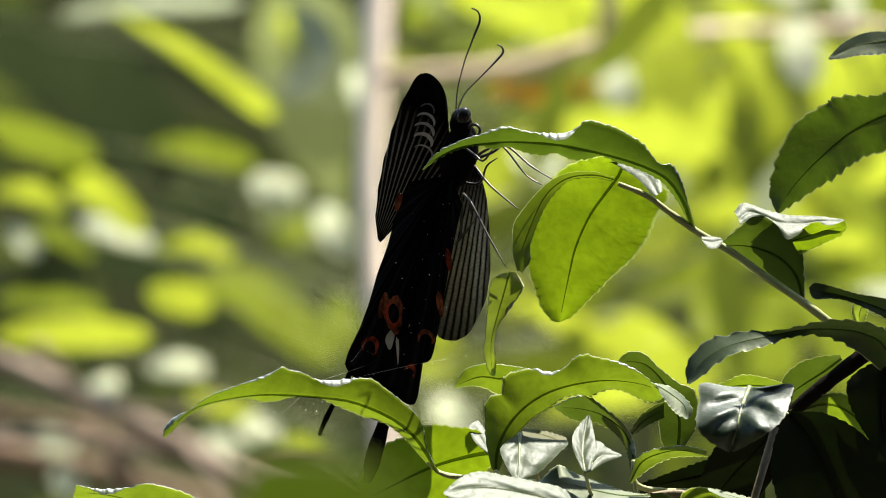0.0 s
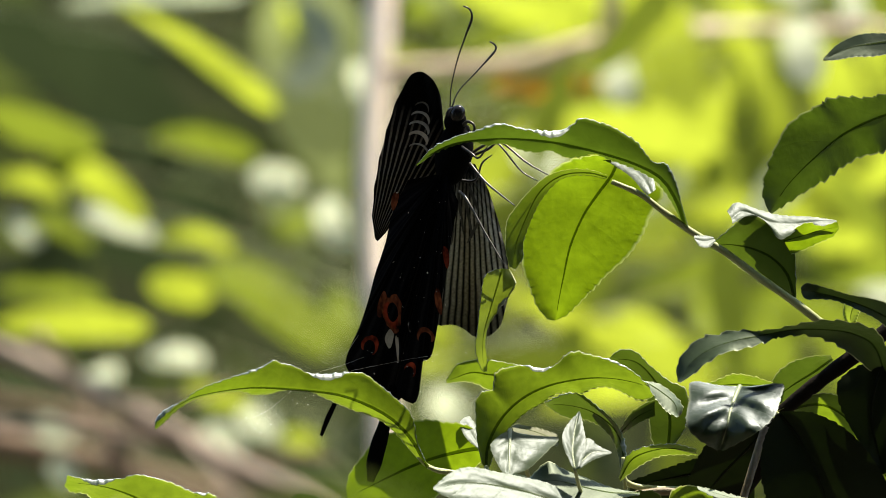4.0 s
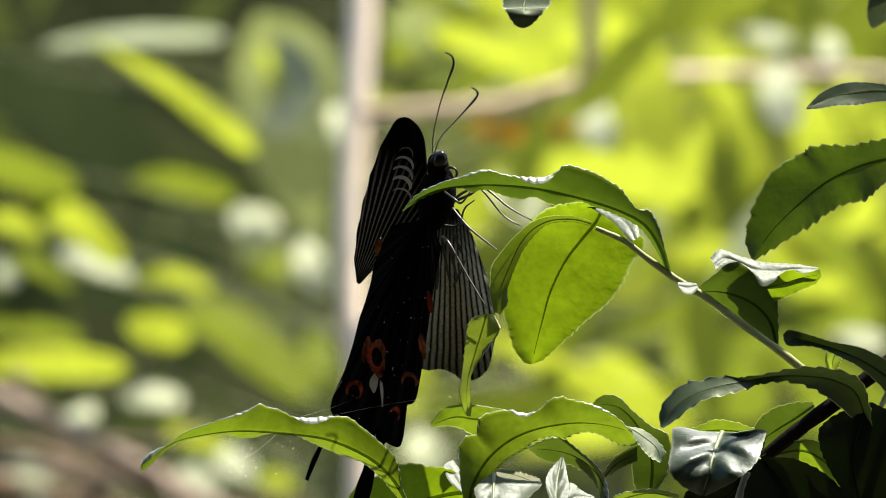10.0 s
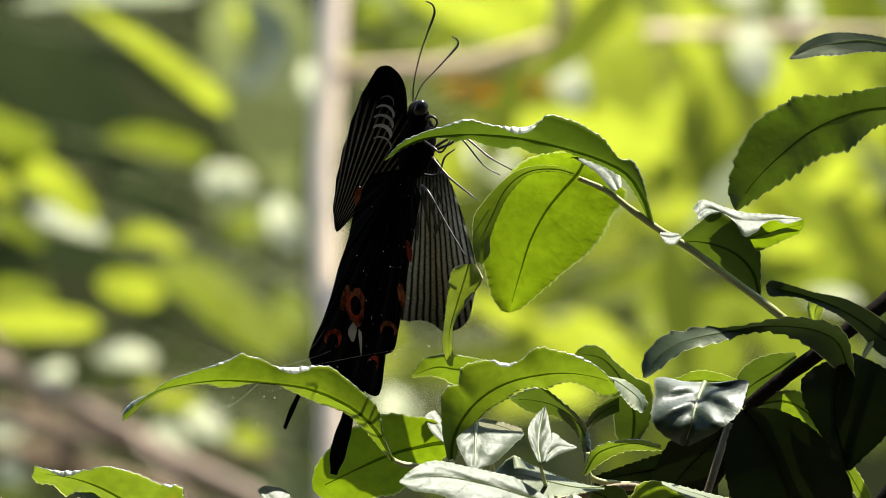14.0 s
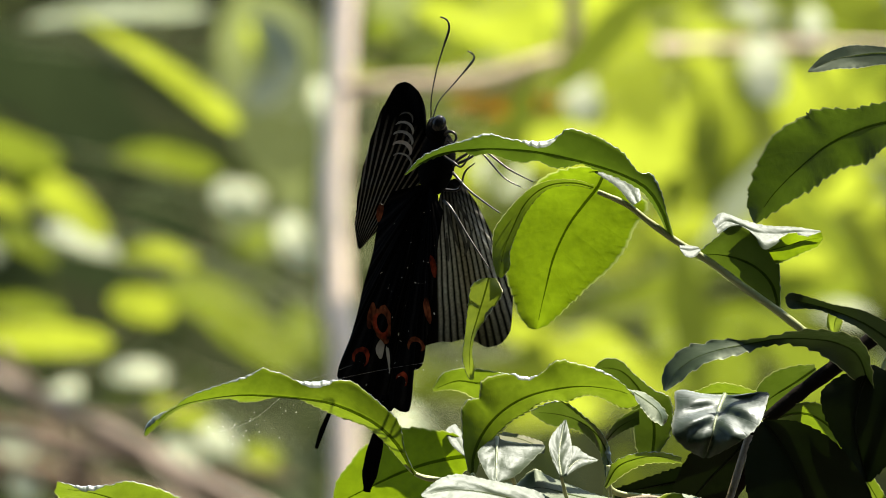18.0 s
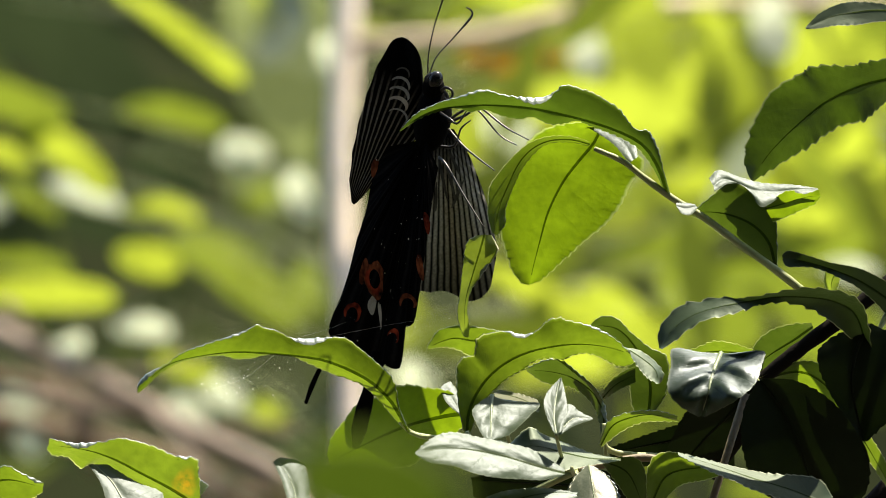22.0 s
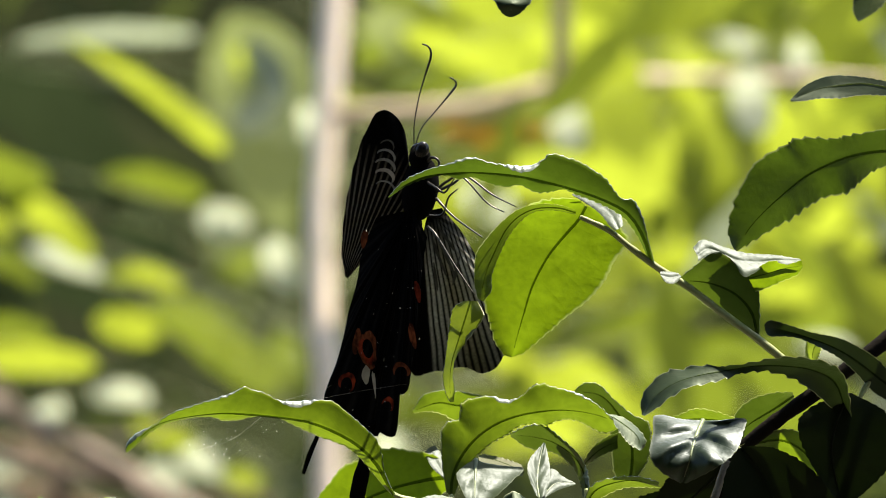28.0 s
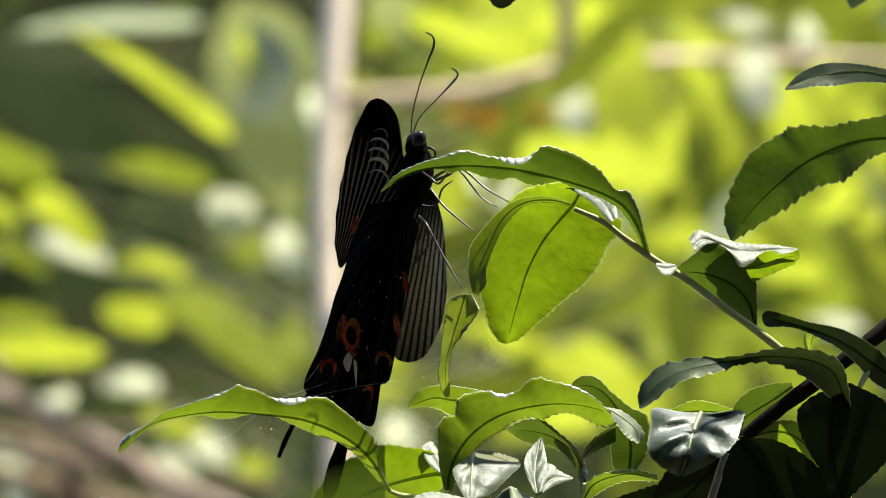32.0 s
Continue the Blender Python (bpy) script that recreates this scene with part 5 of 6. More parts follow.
    # red rings and crescents
    patch("red_ring", hl, (-19.7, -18.8, 9.2), 2.6, 5.0, 4, RED_DULL, 0.56, label="dull red ring of scales", rough=0.2)
    patch("red_crescent", hl, (-19.7, -18.5, 9), 2.3, 4.4, 4, RED, 0.62, 220, 110, rough=0.2)
    patch("red_bar", hl, (-22.5, -16.7, 13), 1.2, 3.6, -10, RED_DULL)
    patch("red_crescent", hl, (-26, -28.3, 16), 2.6, 3.6, -8, RED, 0.6, 250, -50)
    patch("pale_patch", hl, (-20.4, -25.4, 10), 1.1, 2.8, -10, WHITE_SCALES, rough=0.2)
    patch("pale_patch", hl, (-18.4, -27.9, 8.3), 0.42, 3.3, 4, WHITE_SCALES, rough=0.35)
    patch("red_crescent", hr, (-11, -25.7, 6.2), 2.8, 3.0, -8, RED_DULL, 0.6, 220, -20)
    patch("red_crescent", hr, (-15.4, -34.8, 8.8), 2.2, 2.8, -18, RED, 0.62, 190, -20)
    patch("red_bar", hr, (-7.4, -15.6, 5.5), 0.9, 3.6, 8, RED_DULL)
    patch("red_bar", hr, (-5.4, -3.8, 6.5), 0.8, 3.0, 8, RED)
    patch("red_bar", hl, (-19.2, 11.3, 14.5), 0.9, 2.6, -12, RED_DULL)
    for place, turn, tall in (((-0.9, 8.5, 24), 10, 6.5), ((1.2, 7.6, 24.5), 14, 6.0), ((3.0, 3.6, 26), -24, 4.2), ((2.2, 12.5, 24), 24, 4.0), ((-2.8, 3.0, 25), -3, 4.0)):
        patch("cell_streak", right, place, 0.42, tall, turn, DIM_SCALES)
    # loose scales and dust that catch the light
    rnd = random.Random(9)
    bm = bmesh.new()
    for i in range(64):
        c = at((FLECKS[0] + rnd.gauss(-1, 5.5), FLECKS[1] + rnd.uniform(-31, 26), FLECKS[2]))
        c.x -= (FLECKS[1] / 1000 + HEIGHT - c.z) * 0.28
        r = rnd.choice((0.035, 0.04, 0.05, 0.06, 0.07, 0.09, 0.16)) / 1000
        long = rnd.choice((1, 1, 1, 3, 6)) if r < 0.0001 else 1
        bmesh.ops.create_icosphere(bm, subdivisions=1, radius=r, matrix=Matrix.Translation(c) @ pose(0, 0, 0, 0, rnd.uniform(-60, 60), 0) @ Matrix.Diagonal((1, 1, long, 1)))
    part("dust", bm, SILK, fly, "white flecks of dust")
    return fly, left, right


def tail(mid, widths):
    """The slim flat tail of a hindwing, with a little thickness."""
    bm = tube([at(p) for p in mid], [w / 1000 for w in widths], 10, 20)
    c = at(mid[0]).y
    for v in bm.verts:
        v.co.y = c + (v.co.y - c) * 0.25
    return bm


BUTTERFLY, FOREWING_NEAR, FOREWING_FAR = build_butterfly()


def build_web():
    """Remains of a spider's web between the leaf and the wings."""
    web = thing("spider_web", at((-27.5, -33.5, -8)), "torn spider silk with caught specks of dust", "web")
    for pts in ([(-45.7, -35.7, -12), (-33.6, -34, 0), (-18.6, -31.1, 6), (-8.1, -29.4, 8)], [(-42.4, -34.5, -12), (-33.6, -32.1, 0), (-27.7, -30, 10)], [(-33.6, -29.8, 0), (-31.9, -28.1, 4), (-29.2, -24, 10)], [(-46.9, -38.7, -8), (-54.5, -44.7, -6), (-63.5, -47.8, -4)]):
        part("thread", tube([at(p) for p in pts], [0.00002, 0.000018], 4, 12), SILK, web)
    rnd = random.Random(3)
    bm = bmesh.new()
    c0 = at((-54.5, -45.9, -6))
    for i in range(44):
        c = c0 + Vector((rnd.gauss(0, 0.008), rnd.uniform(-0.004, 0.004), 0))
        c.z += (c.x - c0.x) * 0.35 + rnd.gauss(0, 0.0025)
        bmesh.ops.create_icosphere(bm, subdivisions=1, radius=rnd.choice((0.00008, 0.00012, 0.0002)), matrix=Matrix.Translation(c))
    part("caught_dust", bm, SILK, web, "white specks of dust on the silk")


build_web()


# ---- the bamboo and bushes behind, out of focus ----
def build_bamboo():
    plant = thing("bamboo", (-0.2, 4.487, 0), "pale bamboo culm with long sunlit yellow-green leaves", "bamboo")
    stem("culm", plant, [(-62, -1300, 3986), (-57, -165, 4417), (-62, -80, 4450), (-66, 0, 4480), (-68, 90, 4514), (-61, 165, 4543), (-59, 230, 4567), (-45, 900, 4822), (10, 2600, 5468)], (14, 12, 11.5, 11, 11, 11, 11, 10, 7), CULM, 12)
    stem("branch", plant, [(-60.2, 137.5, 4480), (-10.8, 138.7, 4470), (52.1, 143.2, 4470), (106.1, 158.7, 4480), (178.5, 167.3, 4500), (279.8, 172.1, 4550), (396.2, 171.6, 4600)], (6, 7, 7, 7, 5, 4.5, 4), TAN_BRANCH, 10)
    stem("branch", plant, [(119.6, 160, 4480), (121.6, 189, 4470), (123.7, 264.9, 4460)], (7, 7, 7), TAN_BRANCH, 10)
    for m, mid, w, *form in (
            (BAMBOO, [(-273, 192.9, 4300), (-212.4, 158.4, 4320), (-159.2, 118.6, 4300), (-139.6, 102.2, 4320)], 10, (0.95, 0.4)),
            (SAGE, [(-326.8, 195.4, 4700), (-253.3, 205.3, 4720), (-169, 204.7, 4700)], 8),
            (BAMBOO_GREEN, [(-241.6, 82.6, 4400), (-206.7, 80.6, 4420), (-157.2, 69.3, 4400)], 12),
            (BAMBOO_GREEN, [(-363.6, 103.8, 4200), (-321.5, 86.9, 4220), (-273.1, 73.7, 4200)], 16),
            (BAMBOO, [(-311.9, 65, 4200), (-274, 48, 4220), (-238.7, 15.5, 4200)], 14),
            (BAMBOO, [(-360.5, 48.6, 4300), (-330.9, 48.7, 4320), (-303.6, 35.4, 4300)], 10),
            (GLINT, [(-308.4, 25.6, 4600), (-277.2, 18.8, 4620), (-244.3, 5, 4600)], 10),
            (GLINT, [(-363.3, 23.3, 4600), (-350.6, 9.6, 4620), (-338.1, 0.5, 4600)], 9),
            (BAMBOO_GREEN, [(-344.4, 20.7, 4500), (-318.3, 14, 4520), (-290.3, -4.1, 4500)], 9),
            (BAMBOO, [(-240.7, 0.5, 4500), (-209.8, 7.2, 4520), (-177.6, -4.1, 4500)], 9),
            (BAMBOO, [(-241.7, -30, 4300), (-217.3, -35.2, 4320), (-189.5, -41, 4300)], 15),
            (BAMBOO, [(-349.5, -61.1, 4100), (-299.5, -59.1, 4120), (-230.7, -63.2, 4100)], 14),
            (BAMBOO_GREEN, [(-371.5, -35.6, 4500), (-327.4, -35.7, 4520), (-281.3, -44.6, 4500)], 9),
            (BAMBOO_GREEN, [(-225.9, -19.4, 5200), (-176.6, -39.4, 5220), (-106.5, -99, 5200)], 24),
            (GLINT, [(-253.5, -93.3, 4600), (-226.7, -91.3, 4620), (-203.1, -95.6, 4600)], 10),
            (GLINT, [(-310.7, -113.9, 4600), (-290.9, -109.7, 4620), (-274.1, -100.2, 4600)], 9),
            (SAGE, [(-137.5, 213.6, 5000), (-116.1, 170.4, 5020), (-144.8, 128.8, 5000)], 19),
            (GLINT, [(-84.2, 146.9, 4600), (-73, 124.4, 4620), (-63.6, 98.8, 4600)], 12),
            (GLINT, [(-166.4, 54.6, 4500), (-146.5, 50.2, 4520), (-123.5, 47.8, 4500)], 15),
            (GLINT, [(-109.3, 39.3, 4600), (-100.5, 16.5, 4620), (-88.8, -6.4, 4600)], 14),
            (BAMBOO_GREEN, [(-162, 0.5, 4800), (-143.6, 9.9, 4820), (-122, 24, 4800)], 11),
            (BAMBOO, [(-6.3, 203.3, 4500), (43.4, 190.4, 4520), (101.9, 167.3, 4500)], 15),
            (BAMBOO_DARK, [(-40.7, 170, 5000), (-11.7, 175.3, 5020), (27.1, 184.5, 5000)], 15),
            (BAMBOO_GREEN, [(-40.7, 208.7, 5000), (-26.2, 194.7, 5020), (-11.6, 174.8, 5000)], 15),
            (BAMBOO_DRY, [(27.3, 123.5, 4450), (65.5, 123.9, 4470), (114.6, 125.7, 4450)], 9),
            (BAMBOO_DARK, [(21.4, 116.5, 4700), (44.7, 116.9, 4720), (67.8, 111.9, 4700)], 7),
            (BAMBOO, [(127.5, 207.2, 4200), (158.2, 164.6, 4220), (179.2, 95.2, 4200)], 24),
            (BAMBOO, [(98.8, 215.5, 4600), (122.1, 188.6, 4620), (135.4, 160.6, 4600)], 15),
            (BAMBOO, [(15.7, 61.7, 4300), (94.8, 88.2, 4320), (208.2, 70.4, 4300)], 19),
            (BAMBOO, [(115.4, 104.1, 4500), (165.5, 90.9, 4520), (214.6, 45.5, 4500)], 18),
            (BAMBOO, [(219.1, 171.8, 4500), (233.3, 122.5, 4520), (228.1, 63.6, 4500)], 18),
            (BAMBOO, [(259, 133.1, 4600), (250.5, 83.1, 4620), (231.5, 37.1, 4600)], 16),
            (BAMBOO, [(295.8, 158.2, 4500), (310.2, 109, 4520), (322.8, 50, 4500)], 22),
            (BAMBOO, [(281.8, 50.8, 4600), (314.8, 50.9, 4620), (364.2, 64.5, 4600)], 18),
            (GLINT, [(114, 141.4, 4050), (119.7, 122.6, 4060), (126.6, 101.4, 4050)], 14),
            (GLINT, [(252.9, 168.7, 4050), (257.9, 143.7, 4060), (264.2, 116, 4050)], 16),
            (GLINT, [(320.8, 209.4, 4700), (328.7, 191.3, 4720), (332.4, 176.9, 4700)], 10),
            (GLINT, [(43.2, 73.9, 4150), (62.5, 67.2, 4160), (79.5, 56, 4150)], 17),
            (BAMBOO, [(37.6, -34.6, 4300), (94.8, -65.4, 4320), (173.2, -108.9, 4300)], 13),
            (BAMBOO_GREEN, [(141.4, -56.8, 4900), (199.2, -28.3, 4920), (260.8, 5.3, 4900)], 15),
            (BAMBOO, [(289.4, 10, 4900), (323.8, 0.5, 4920), (361.1, 5.3, 4900)], 11),
            (BAMBOO_GREEN, [(294.2, -18.6, 4900), (333.3, -28.3, 4920), (380.2, -18.6, 4900)], 15),
            (BAMBOO_DARK, [(128.8, -18.9, 5000), (168, -28.7, 5020), (196.6, -47.9, 5000)], 15),
            (BAMBOO_DARK, [(197.1, 10.5, 5200), (232.5, 0.5, 5220), (271.7, 20.4, 5200)], 12),
            (GLINT, [(327.7, -41.3, 4700), (352, -43.8, 4720), (374.2, -48.3, 4700)], 9),
            (BAMBOO, [(332.4, 176.9, 4700), (352, 135.5, 4720), (364.9, 84, 4700)], 15),
            (GLINT, [(-18.1, -120.2, 4700), (-6.5, -139.2, 4720), (7.4, -162, 4700)], 16),
            (BAMBOO, [(-42.4, -80.7, 4500), (-19.9, -71.9, 4520), (-1.8, -80.7, 4500)], 11),
            (BAMBOO, [(-43, -91, 4600), (-11, -100.5, 4620), (21, -81.9, 4600)], 10),
            (BAMBOO_GREEN, [(-108.5, -38.3, 5000), (-94.2, -77.2, 5020), (-89.1, -120.6, 5000)], 15),
            (GLINT, [(-180.8, -131.4, 4800), (-167.2, -150.6, 4820), (-147.9, -154.9, 4800)], 13),
            (BAMBOO, [(-215, -110.6, 4400), (-193.3, -119.8, 4420), (-161.7, -128.4, 4400)], 9),
            (GLINT, [(-207.7, -150.5, 4600), (-190, -160.1, 4620), (-175.7, -173.4, 4600)], 12),
            (BAMBOO, [(-145.8, -157.4, 4700), (-127.6, -162.5, 4720), (-113.3, -166.7, 4700)], 10),
            (GLINT, [(-326.4, -175.4, 4500), (-313.8, -184.9, 4520), (-303.9, -193.4, 4500)], 11),
            (GLINT, [(-354.7, -152.7, 4700), (-337.1, -153.2, 4720), (-317.5, -162, 4700)], 11),
            (GLINT, [(-169, -189.9, 4700), (-160.1, -199.7, 4720), (-145.8, -203.8, 4700)], 10),
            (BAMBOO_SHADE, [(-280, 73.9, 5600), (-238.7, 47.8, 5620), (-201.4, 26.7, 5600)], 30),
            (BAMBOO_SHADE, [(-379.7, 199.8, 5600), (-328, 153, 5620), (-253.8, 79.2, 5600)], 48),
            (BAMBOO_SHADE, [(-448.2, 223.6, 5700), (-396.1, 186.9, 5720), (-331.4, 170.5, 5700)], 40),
            (BAMBOO, [(140, 62, 4650), (190, 96, 4670), (252, 118, 4650)], 24),
            (BAMBOO, [(188, 36, 4700), (226, 85, 4720), (250, 150, 4700)], 22),
            (BAMBOO, [(128.1, -58.1, 4700), (166.1, -88.3, 4720), (207.8, -127.4, 4700)], 22),
            (BAMBOO_GREEN, [(202, -45.4, 5000), (241.7, -74.5, 5020), (289.9, -112.8, 5000)], 34),
            (BAMBOO_GREEN, [(219.9, -63, 4800), (263.1, -48.6, 4820), (309.7, -57.6, 4800)], 14),
            (BAMBOO_GREEN, [(293.6, -45.4, 5100), (344.1, -84.7, 5120), (407.4, -113.6, 5100)], 26),
            (BAMBOO_GREEN, [(189.8, -92.8, 4900), (238.5, -102.3, 4920), (285.6, -87.4, 4900)], 16),
            (BAMBOO, [(70.3, -141.6, 4900), (118.4, -122.4, 4920), (166, -126.5, 4900)], 20),
            (BAMBOO_GREEN, [(314.1, -88.4, 5000), (349.2, -107.9, 5020), (392.2, -141.3, 5000)], 30),
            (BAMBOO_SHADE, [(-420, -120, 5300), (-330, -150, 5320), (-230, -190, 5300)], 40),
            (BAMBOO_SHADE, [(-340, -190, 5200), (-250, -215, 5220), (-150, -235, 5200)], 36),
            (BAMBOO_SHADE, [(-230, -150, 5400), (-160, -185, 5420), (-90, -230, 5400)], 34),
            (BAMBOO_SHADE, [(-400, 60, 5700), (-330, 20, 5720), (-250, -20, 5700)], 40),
            (BAMBOO_DARK, [(-190.9, -62.4, 5600), (-149.3, -73.1, 5620), (-117.5, -72.9, 5600)], 17),
            (HAZE_FILL, [(-168.9, 258.7, 5800), (-136.9, 183.8, 5820), (-120.5, 75.8, 5800)], 60),
            (HAZE_FILL, [(-79.4, 105.3, 6000), (-123.8, 61.3, 6020), (-184.1, 11.6, 6000)], 44),
            (HAZE_FILL, [(-36.1, 282.8, 6200), (-2.3, 226.9, 6220), (9, 147.3, 6200)], 40),
            (BAMBOO_GREEN, [(113.3, 58.2, 5600), (160.9, 32.1, 5620), (207.7, 11, 5600)], 30),
            (BAMBOO_DARK, [(260.1, -41.4, 5600), (297.6, -20.5, 5620), (333.5, -15.2, 5600)], 26),
            (BAMBOO, [(-147.2, 203.9, 5000), (-137.9, 185, 5020), (-132.7, 160.3, 5000)], 9),
            (GLINT, [(260.8, 215.4, 4900), (285.4, 211.2, 4920), (303.7, 205.8, 4900)], 8),
            (BAMBOO_GREEN, [(332.4, 196.3, 4900), (357.3, 187.3, 4920), (374.4, 177.2, 4900)], 11),
            (BAMBOO, [(222.6, 205.8, 4900), (242.3, 196.8, 4920), (260.8, 196.3, 4900)], 11)):
        k = min(1.0, max(0.0, (mid[0][1] + 150) / 1100))
        foot = (-78 + 40 * k, mid[0][1] - 0.25 * abs(mid[0][0] + 75) - 20, 4487 + 0.38 * (mid[0][1] - 0.25 * abs(mid[0][0] + 75) - 20))
        stem("twig", plant, [foot, ((foot[0] + mid[0][0]) / 2, (foot[1] + mid[0][1]) / 2 + 14, (foot[2] + mid[0][2]) / 2), mid[0]], (0.7, 0.55, 0.4), GREEN_STEM, 5)
        lean = 38 if mid[-1][0] > mid[0][0] else -38
        leaf(plant, mid, w * 1.15, tl=lean, tr=-lean, material=m, rib_r=0, teeth=0, rows=16, cols=2, shape=form[0] if form else (0.42, 0.42))
    return plant


build_bamboo()


def build_dry_branches():
    heap = thing("fallen_branch", (-0.3, 4.2, 0), "pale dry fallen branch leaning through the undergrowth", "branch")
    stem("bough", heap, [(-417.3, -46.2, 4100), (-332.5, -84.4, 4100), (-247.7, -124.7, 4100), (-162.9, -169.2, 4100), (-95, -205.3, 4100), (49.6, -324.4, 4150)], (8, 8, 7.5, 7.5, 8, 9), DRY_BRANCH, 10)
    for pts, r in (([(-310.6, -66.4, 4000), (-275.2, -117.4, 4050), (-256.2, -177.7, 4100)], 4), ([(-255.3, -118, 4080), (-202, -116.5, 4000), (-167.3, -103.1, 3950)], 3), ([(-363.6, -137.4, 4200), (-283.8, -140.6, 4150), (-222.2, -152.3, 4100)], 5), ([(-204.6, -147.5, 4080), (-170, -184.7, 4050), (-153.2, -218.4, 4050)], 4)):
        stem("side_twig", heap, pts, (r, r * 0.8, r * 0.5), DRY_BRANCH, 8)
    heap2 = thing("fallen_branch", (-0.2, 4.3, 0), "dark brown dead branch under the pale one", "branch")
    stem("stub", heap2, [(-290.5, -137.4, 4300), (-263.4, -156.6, 4280), (-255.1, -200.5, 4290)], (8, 7, 6), BROWN_BRANCH, 8)
    stem("side_twig", heap2, [(-176.7, -178.9, 4300), (-140.9, -164.8, 4260), (-97.2, -168.9, 4250)], (6, 4, 3), BROWN_BRANCH, 8)
    log = thing("fallen_log", (-0.4, 4.9, 0), "dark rotting log among the dry branches", "log")
    stem("log_body", log, [(-517.7, -152.3, 4900), (-374.4, -171.5, 4900), (-255, -200.1, 4900), (-135.6, -247.9, 4900)], (11, 12, 12, 11), BROWN_BRANCH, 14)
    stem("broken_stub", log, [(-344.8, -178.1, 4880), (-329.6, -151.5, 4860), (-324.4, -132.3, 4850)], (6, 5, 4), BROWN_BRANCH, 8)
    stem("bough", heap2, [(-386.7, -113.3, 4300), (-255.5, -143.9, 4300), (-176.7, -178.9, 4300), (-115.5, -213.9, 4300), (50.7, -353.9, 4300)], (5, 5, 6, 6, 6), BROWN_BRANCH, 10)


build_dry_branches()


def build_undergrowth():
    """Uncountable leaves of the thicket further back."""
    rnd = random.Random(5)
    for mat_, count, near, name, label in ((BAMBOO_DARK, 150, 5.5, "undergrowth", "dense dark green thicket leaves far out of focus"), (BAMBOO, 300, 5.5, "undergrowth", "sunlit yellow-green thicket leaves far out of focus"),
                                           (BAMBOO_GREEN, 60, 3.6, "undergrowth", "green thicket leaves out of focus"), (SAGE, 12, 4.0, "undergrowth", "grey-green thicket leaves out of focus")):
        bm = bmesh.new()
        for i in range(count):
            y = rnd.uniform(near, near + 4)
            x = rnd.uniform(-1, 1) * (y + 2.24) * 0.075
            if mat_ is not BAMBOO_DARK:
                x = abs(x)
            z = HEIGHT + rnd.uniform(-1, 1) * (y + 2.24) * 0.045
            if mat_ is BAMBOO:
                z = HEIGHT + rnd.uniform(-0.05, 1) * (y + 2.24) * 0.045
            o = Vector((x, y, z))
            a = rnd.uniform(0, 6.28)
            d = Vector((math.cos(a), rnd.uniform(-0.3, 0.3), math.sin(a))) * rnd.uniform(0.05, 0.11) * (1 if near > 5 else 0.7)
            s = Vector((-d.z, rnd.uniform(-0.05, 0.05), d.x)) * 0.22
            v = [bm.verts.new(o + k) for k in (-d, -d * 0.3 + s, d * 0.4 + s * 0.8, d, d * 0.4 - s * 0.8, -d * 0.3 - s)]
            bm.faces.new(v)
        me = bpy.data.meshes.new(name)
        bm.to_mesh(me)
        bm.free()
        me.materials.append(mat_)
        tagged(new(name, me), label, "undergrowth", kind="stuff")


build_undergrowth()


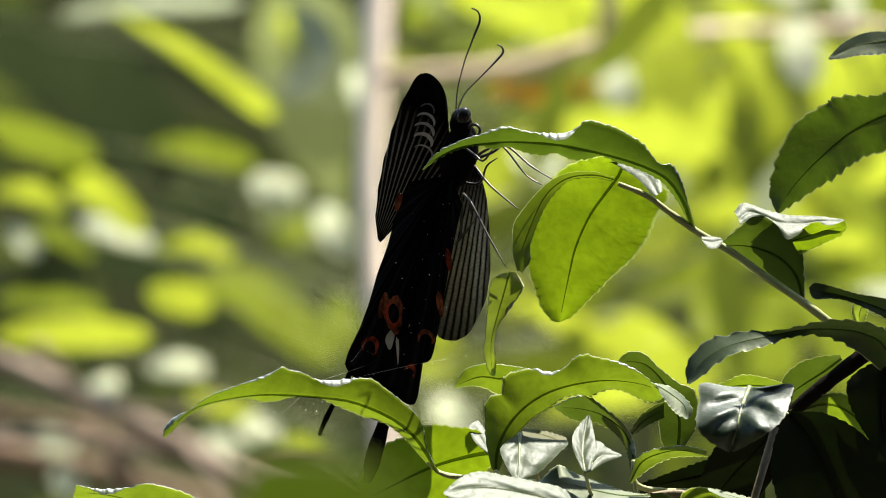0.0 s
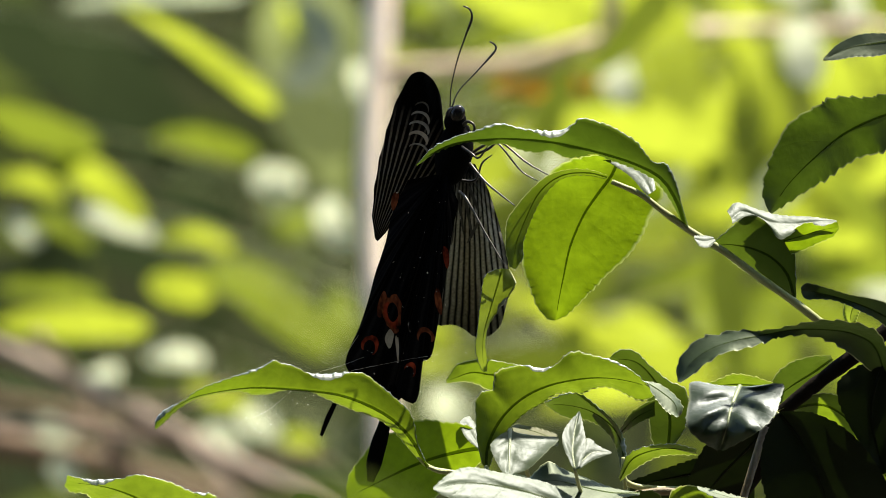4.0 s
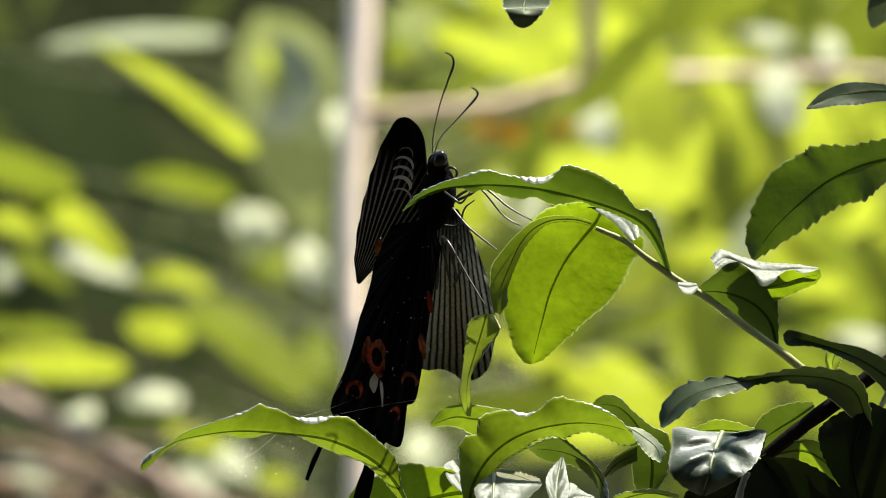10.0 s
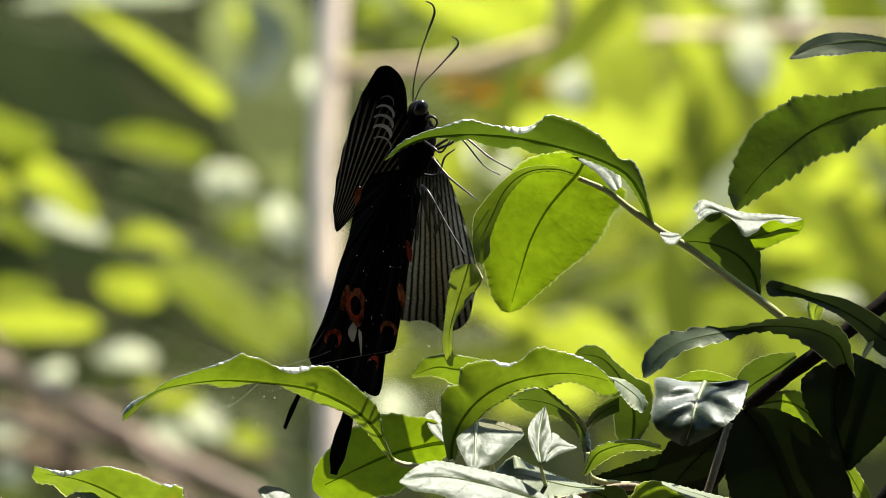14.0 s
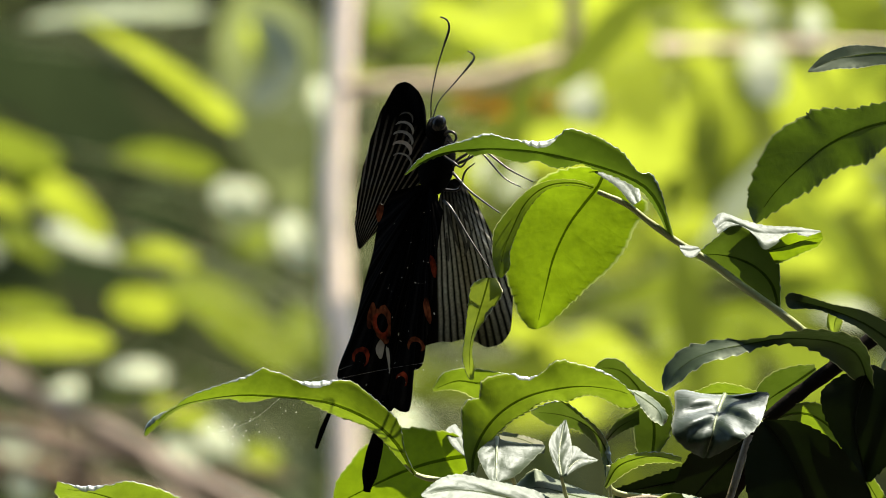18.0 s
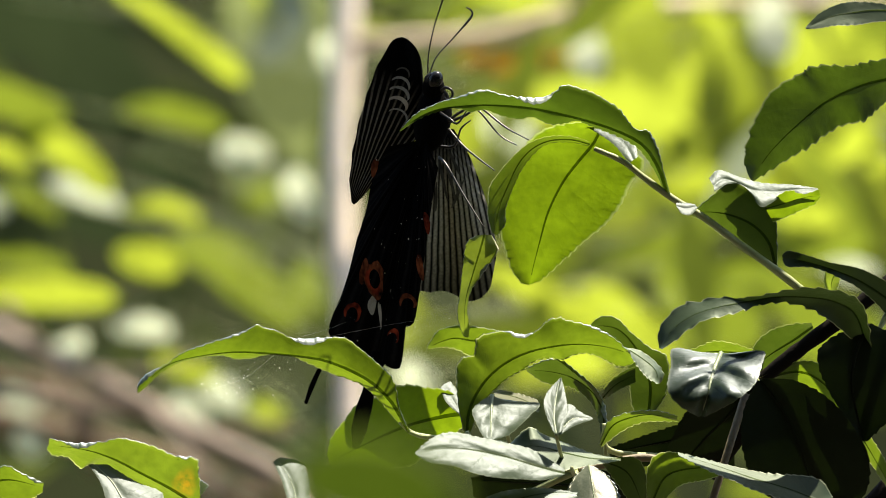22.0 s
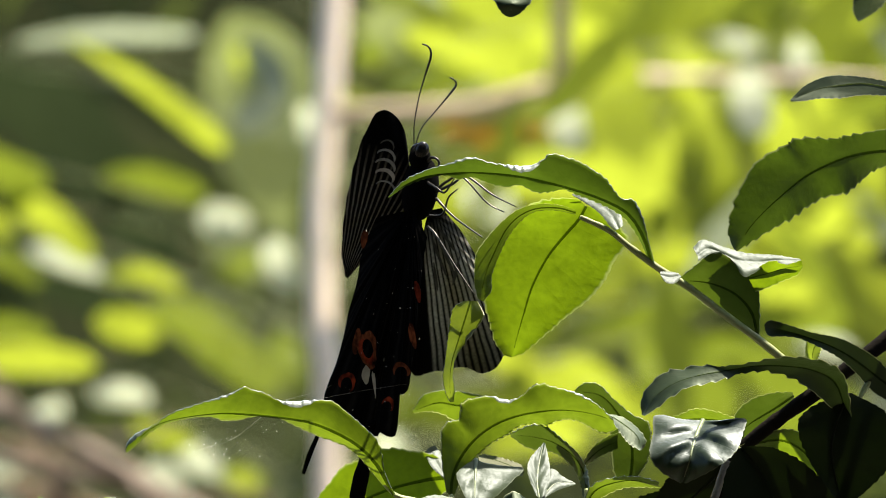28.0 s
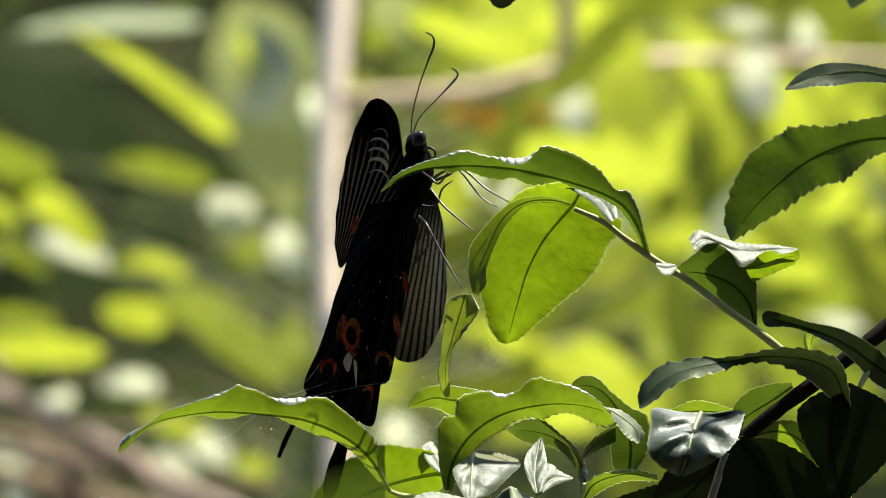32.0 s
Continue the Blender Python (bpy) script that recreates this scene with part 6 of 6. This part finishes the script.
# ---- what moves: the butterfly sways on its leaf and fans its far forewing ----
def motions():
    base = at((-2.1, 22.9, 20))
    rows = []
    for t, dx, dz, turn in (
    (0, -0.50, 0.89, 2.29), (0.5, -0.54, 0.87, 1.50), (1, -0.89, 1.29, 1.93), (1.5, -1.22, 1.33, 1.62), (2, -0.45, 1.21, 1.16),
    (2.5, -0.49, 0.95, 0.78), (3, -0.09, 0.42, 0.28), (3.5, -0.29, 0.61, 0.39), (5.5, -0.05, -0.22, -0.55), (6, -0.00, 0.01, -0.00),
    (6.5, 0.04, -0.31, -0.16), (7, -0.21, -0.21, -0.21), (7.5, -0.08, -0.60, -0.83), (8, -0.47, 0.17, -0.39), (8.5, -0.52, -0.00, -0.48),
    (9, -0.70, 0.41, -0.05), (9.5, -0.81, 0.39, -0.39), (10, -0.94, 0.60, -0.44), (10.5, -1.09, 0.48, -0.47), (11, -1.15, 0.45, -0.49),
    (11.5, -1.31, 0.50, -0.42), (12, -1.39, 0.70, -0.38), (12.5, -1.32, 0.67, -0.13), (13, -1.33, 0.57, -0.29), (13.5, -1.63, 1.04, 0.07),
    (14, -1.59, 0.78, -0.18), (14.5, -1.57, 0.91, -0.24), (16.5, -1.08, 0.58, -0.35), (17, -0.84, -0.11, -2.69), (17.5, -1.15, 0.03, -1.92),
    (18, -1.44, 0.56, -2.17), (18.5, -1.40, 0.54, -1.64), (19, -0.97, 0.02, -2.21), (19.5, -1.20, 0.54, -1.68), (20, -1.25, 0.18, -1.28),
    (20.5, -1.27, 0.39, -1.38), (21, -1.18, 0.44, -1.14), (21.5, -1.16, 0.41, -1.55), (22, -1.36, 0.53, -1.18), (22.5, -1.12, 0.30, -1.27),
    (23, -1.16, 0.40, -1.22), (23.5, -1.15, 0.37, -1.19), (24, -1.46, 0.39, -1.47), (24.5, -1.26, 0.18, -1.46), (25, -1.34, 0.38, -1.45),
    (25.5, -1.42, 0.48, -1.11), (27.5, -1.88, 0.32, -3.13), (28, -1.46, -0.25, -3.67), (28.5, -1.76, -0.26, -3.92), (29, -1.50, -0.25, -3.27),
    (29.5, -1.42, 0.43, -2.94), (30, -1.40, -0.13, -3.12), (30.5, -1.47, 0.34, -2.11), (31, -1.18, 0.26, -3.28), (31.5, -1.87, 0.80, -0.54),
    (32, -1.14, 0.82, 0.75)):
        rows.append((t, Matrix.Translation(base + Vector((dx / 1000, 0, dz / 1000))) @ pose(0, 0, 0, 0, turn, 0)))
    walk(BUTTERFLY, rows)
    near = FOREWING_NEAR.location.copy()
    walk(FOREWING_NEAR, [(t, Matrix.Translation(near) @ pose(0, 0, 0, 0, turn, 0)) for t, turn in (
    (0, 0.4), (0.5, 2.2), (1, 1.6), (1.5, 1.6), (2, 1.7), (2.5, 1.0), (3, 0.3), (3.5, 0.6), (5.5, 0.3), (6, 0.0), (6.5, -0.4), (7, -0.3),
    (7.5, -0.3), (8, 0.9), (8.5, 0.6), (9, 1.2), (9.5, 2.0), (10, 2.3), (10.5, 2.3), (11, 2.9), (11.5, 2.8), (12, 3.1), (12.5, 3.1), (13, 3.1),
    (13.5, 3.6), (14, 3.1), (14.5, 3.9), (16.5, 3.2), (17, 3.6), (17.5, 2.7), (18, 3.9), (18.5, 3.9), (19, 3.0), (19.5, 2.7), (20, 2.7), (20.5, 3.6),
    (21, 2.9), (21.5, 3.3), (22, 3.6), (22.5, 2.9), (23, 3.2), (23.5, 3.2), (24, 3.6), (24.5, 3.6), (25, 3.5), (25.5, 3.9), (27.5, 3.6), (28, 1.7),
    (28.5, 1.7), (29, 1.4), (29.5, 2.2), (30, 2.0), (30.5, 0.9), (31, 0.8), (31.5, 0.9), (32, -2.1))])
    hinge = FOREWING_FAR.location.copy()
    beats = []
    for t, swing in ((0, -14), (3.5, -4), (6, 0), (13, -2), (17, 7), (19, 2), (23, 0), (25.5, 0), (28, 8), (30.4, 4), (31.3, 2), (31.6, -12), (32, -14)):
        beats.append((t, Matrix.Translation(hinge - Vector((0, 0, 0.0004 * max(swing, 0)))) @ pose(0, 0, 0, 0, -swing, 0)))
    walk(FOREWING_FAR, beats)
    # the near shoot rises and sinks in the breeze
    root = NEAR_SHOOT.location.copy()
    walk(NEAR_SHOOT, [(t, Matrix.Translation(root + Vector((across / 1000, 0, up / 1000)))) for t, across, up in (
        (0, -6.5, 4.2), (1, -3.8, 7.2), (2, -7.9, 3.8), (3, -0.7, 2.4), (3.5, -1.7, 1.4), (5.5, 4.8, -4.9), (11, 0.6, -2.6), (17, -2.3, -10.7), (20, 0.2, -4.8), (20.5, -0.4, -3.0), (21, 0.6, -1.3), (22, 1.0, -0.6), (23, 0.8, -2.1), (24, 0.9, -3.9), (25.5, -0.5, -6.4), (28, 3.5, -5.5), (30, 2.9, -5.9), (30.5, 5.3, 0.7), (31, 3.4, 2.0), (31.4, 4.4, 4.7), (31.6, 3.7, 5.8), (31.8, 3.9, 3.7), (32, 4.5, 1.1))])
    # the hanging leaf is nudged a little as the insect shifts its weight
    hook = HANGING_LEAF.location.copy()
    walk(HANGING_LEAF, [(t, Matrix.Translation(hook - Vector((0, 0, drop / 1000))) @ pose(0, 0, 0, 0, turn, 0)) for t, turn, drop in (
        (0, 1.6, 0), (1, 3.0, 0), (2, 2.4, 0), (3, 0.9, 0), (6, 0, 0), (8, 1.9, 0), (10, 3.0, 0.4), (12, 4.4, 0.6), (14, 4.8, 0.6), (17, 2.0, 0.6), (19, 2.2, 0.5), (22, 3.2, 0.4), (25.5, 3.2, 0.6),
        (28, 4.0, 2.4), (29, 4.8, 1.9), (30, 4.2, 1.3), (31, 4.2, 1.1), (32, 4.3, 0.5))])


motions()
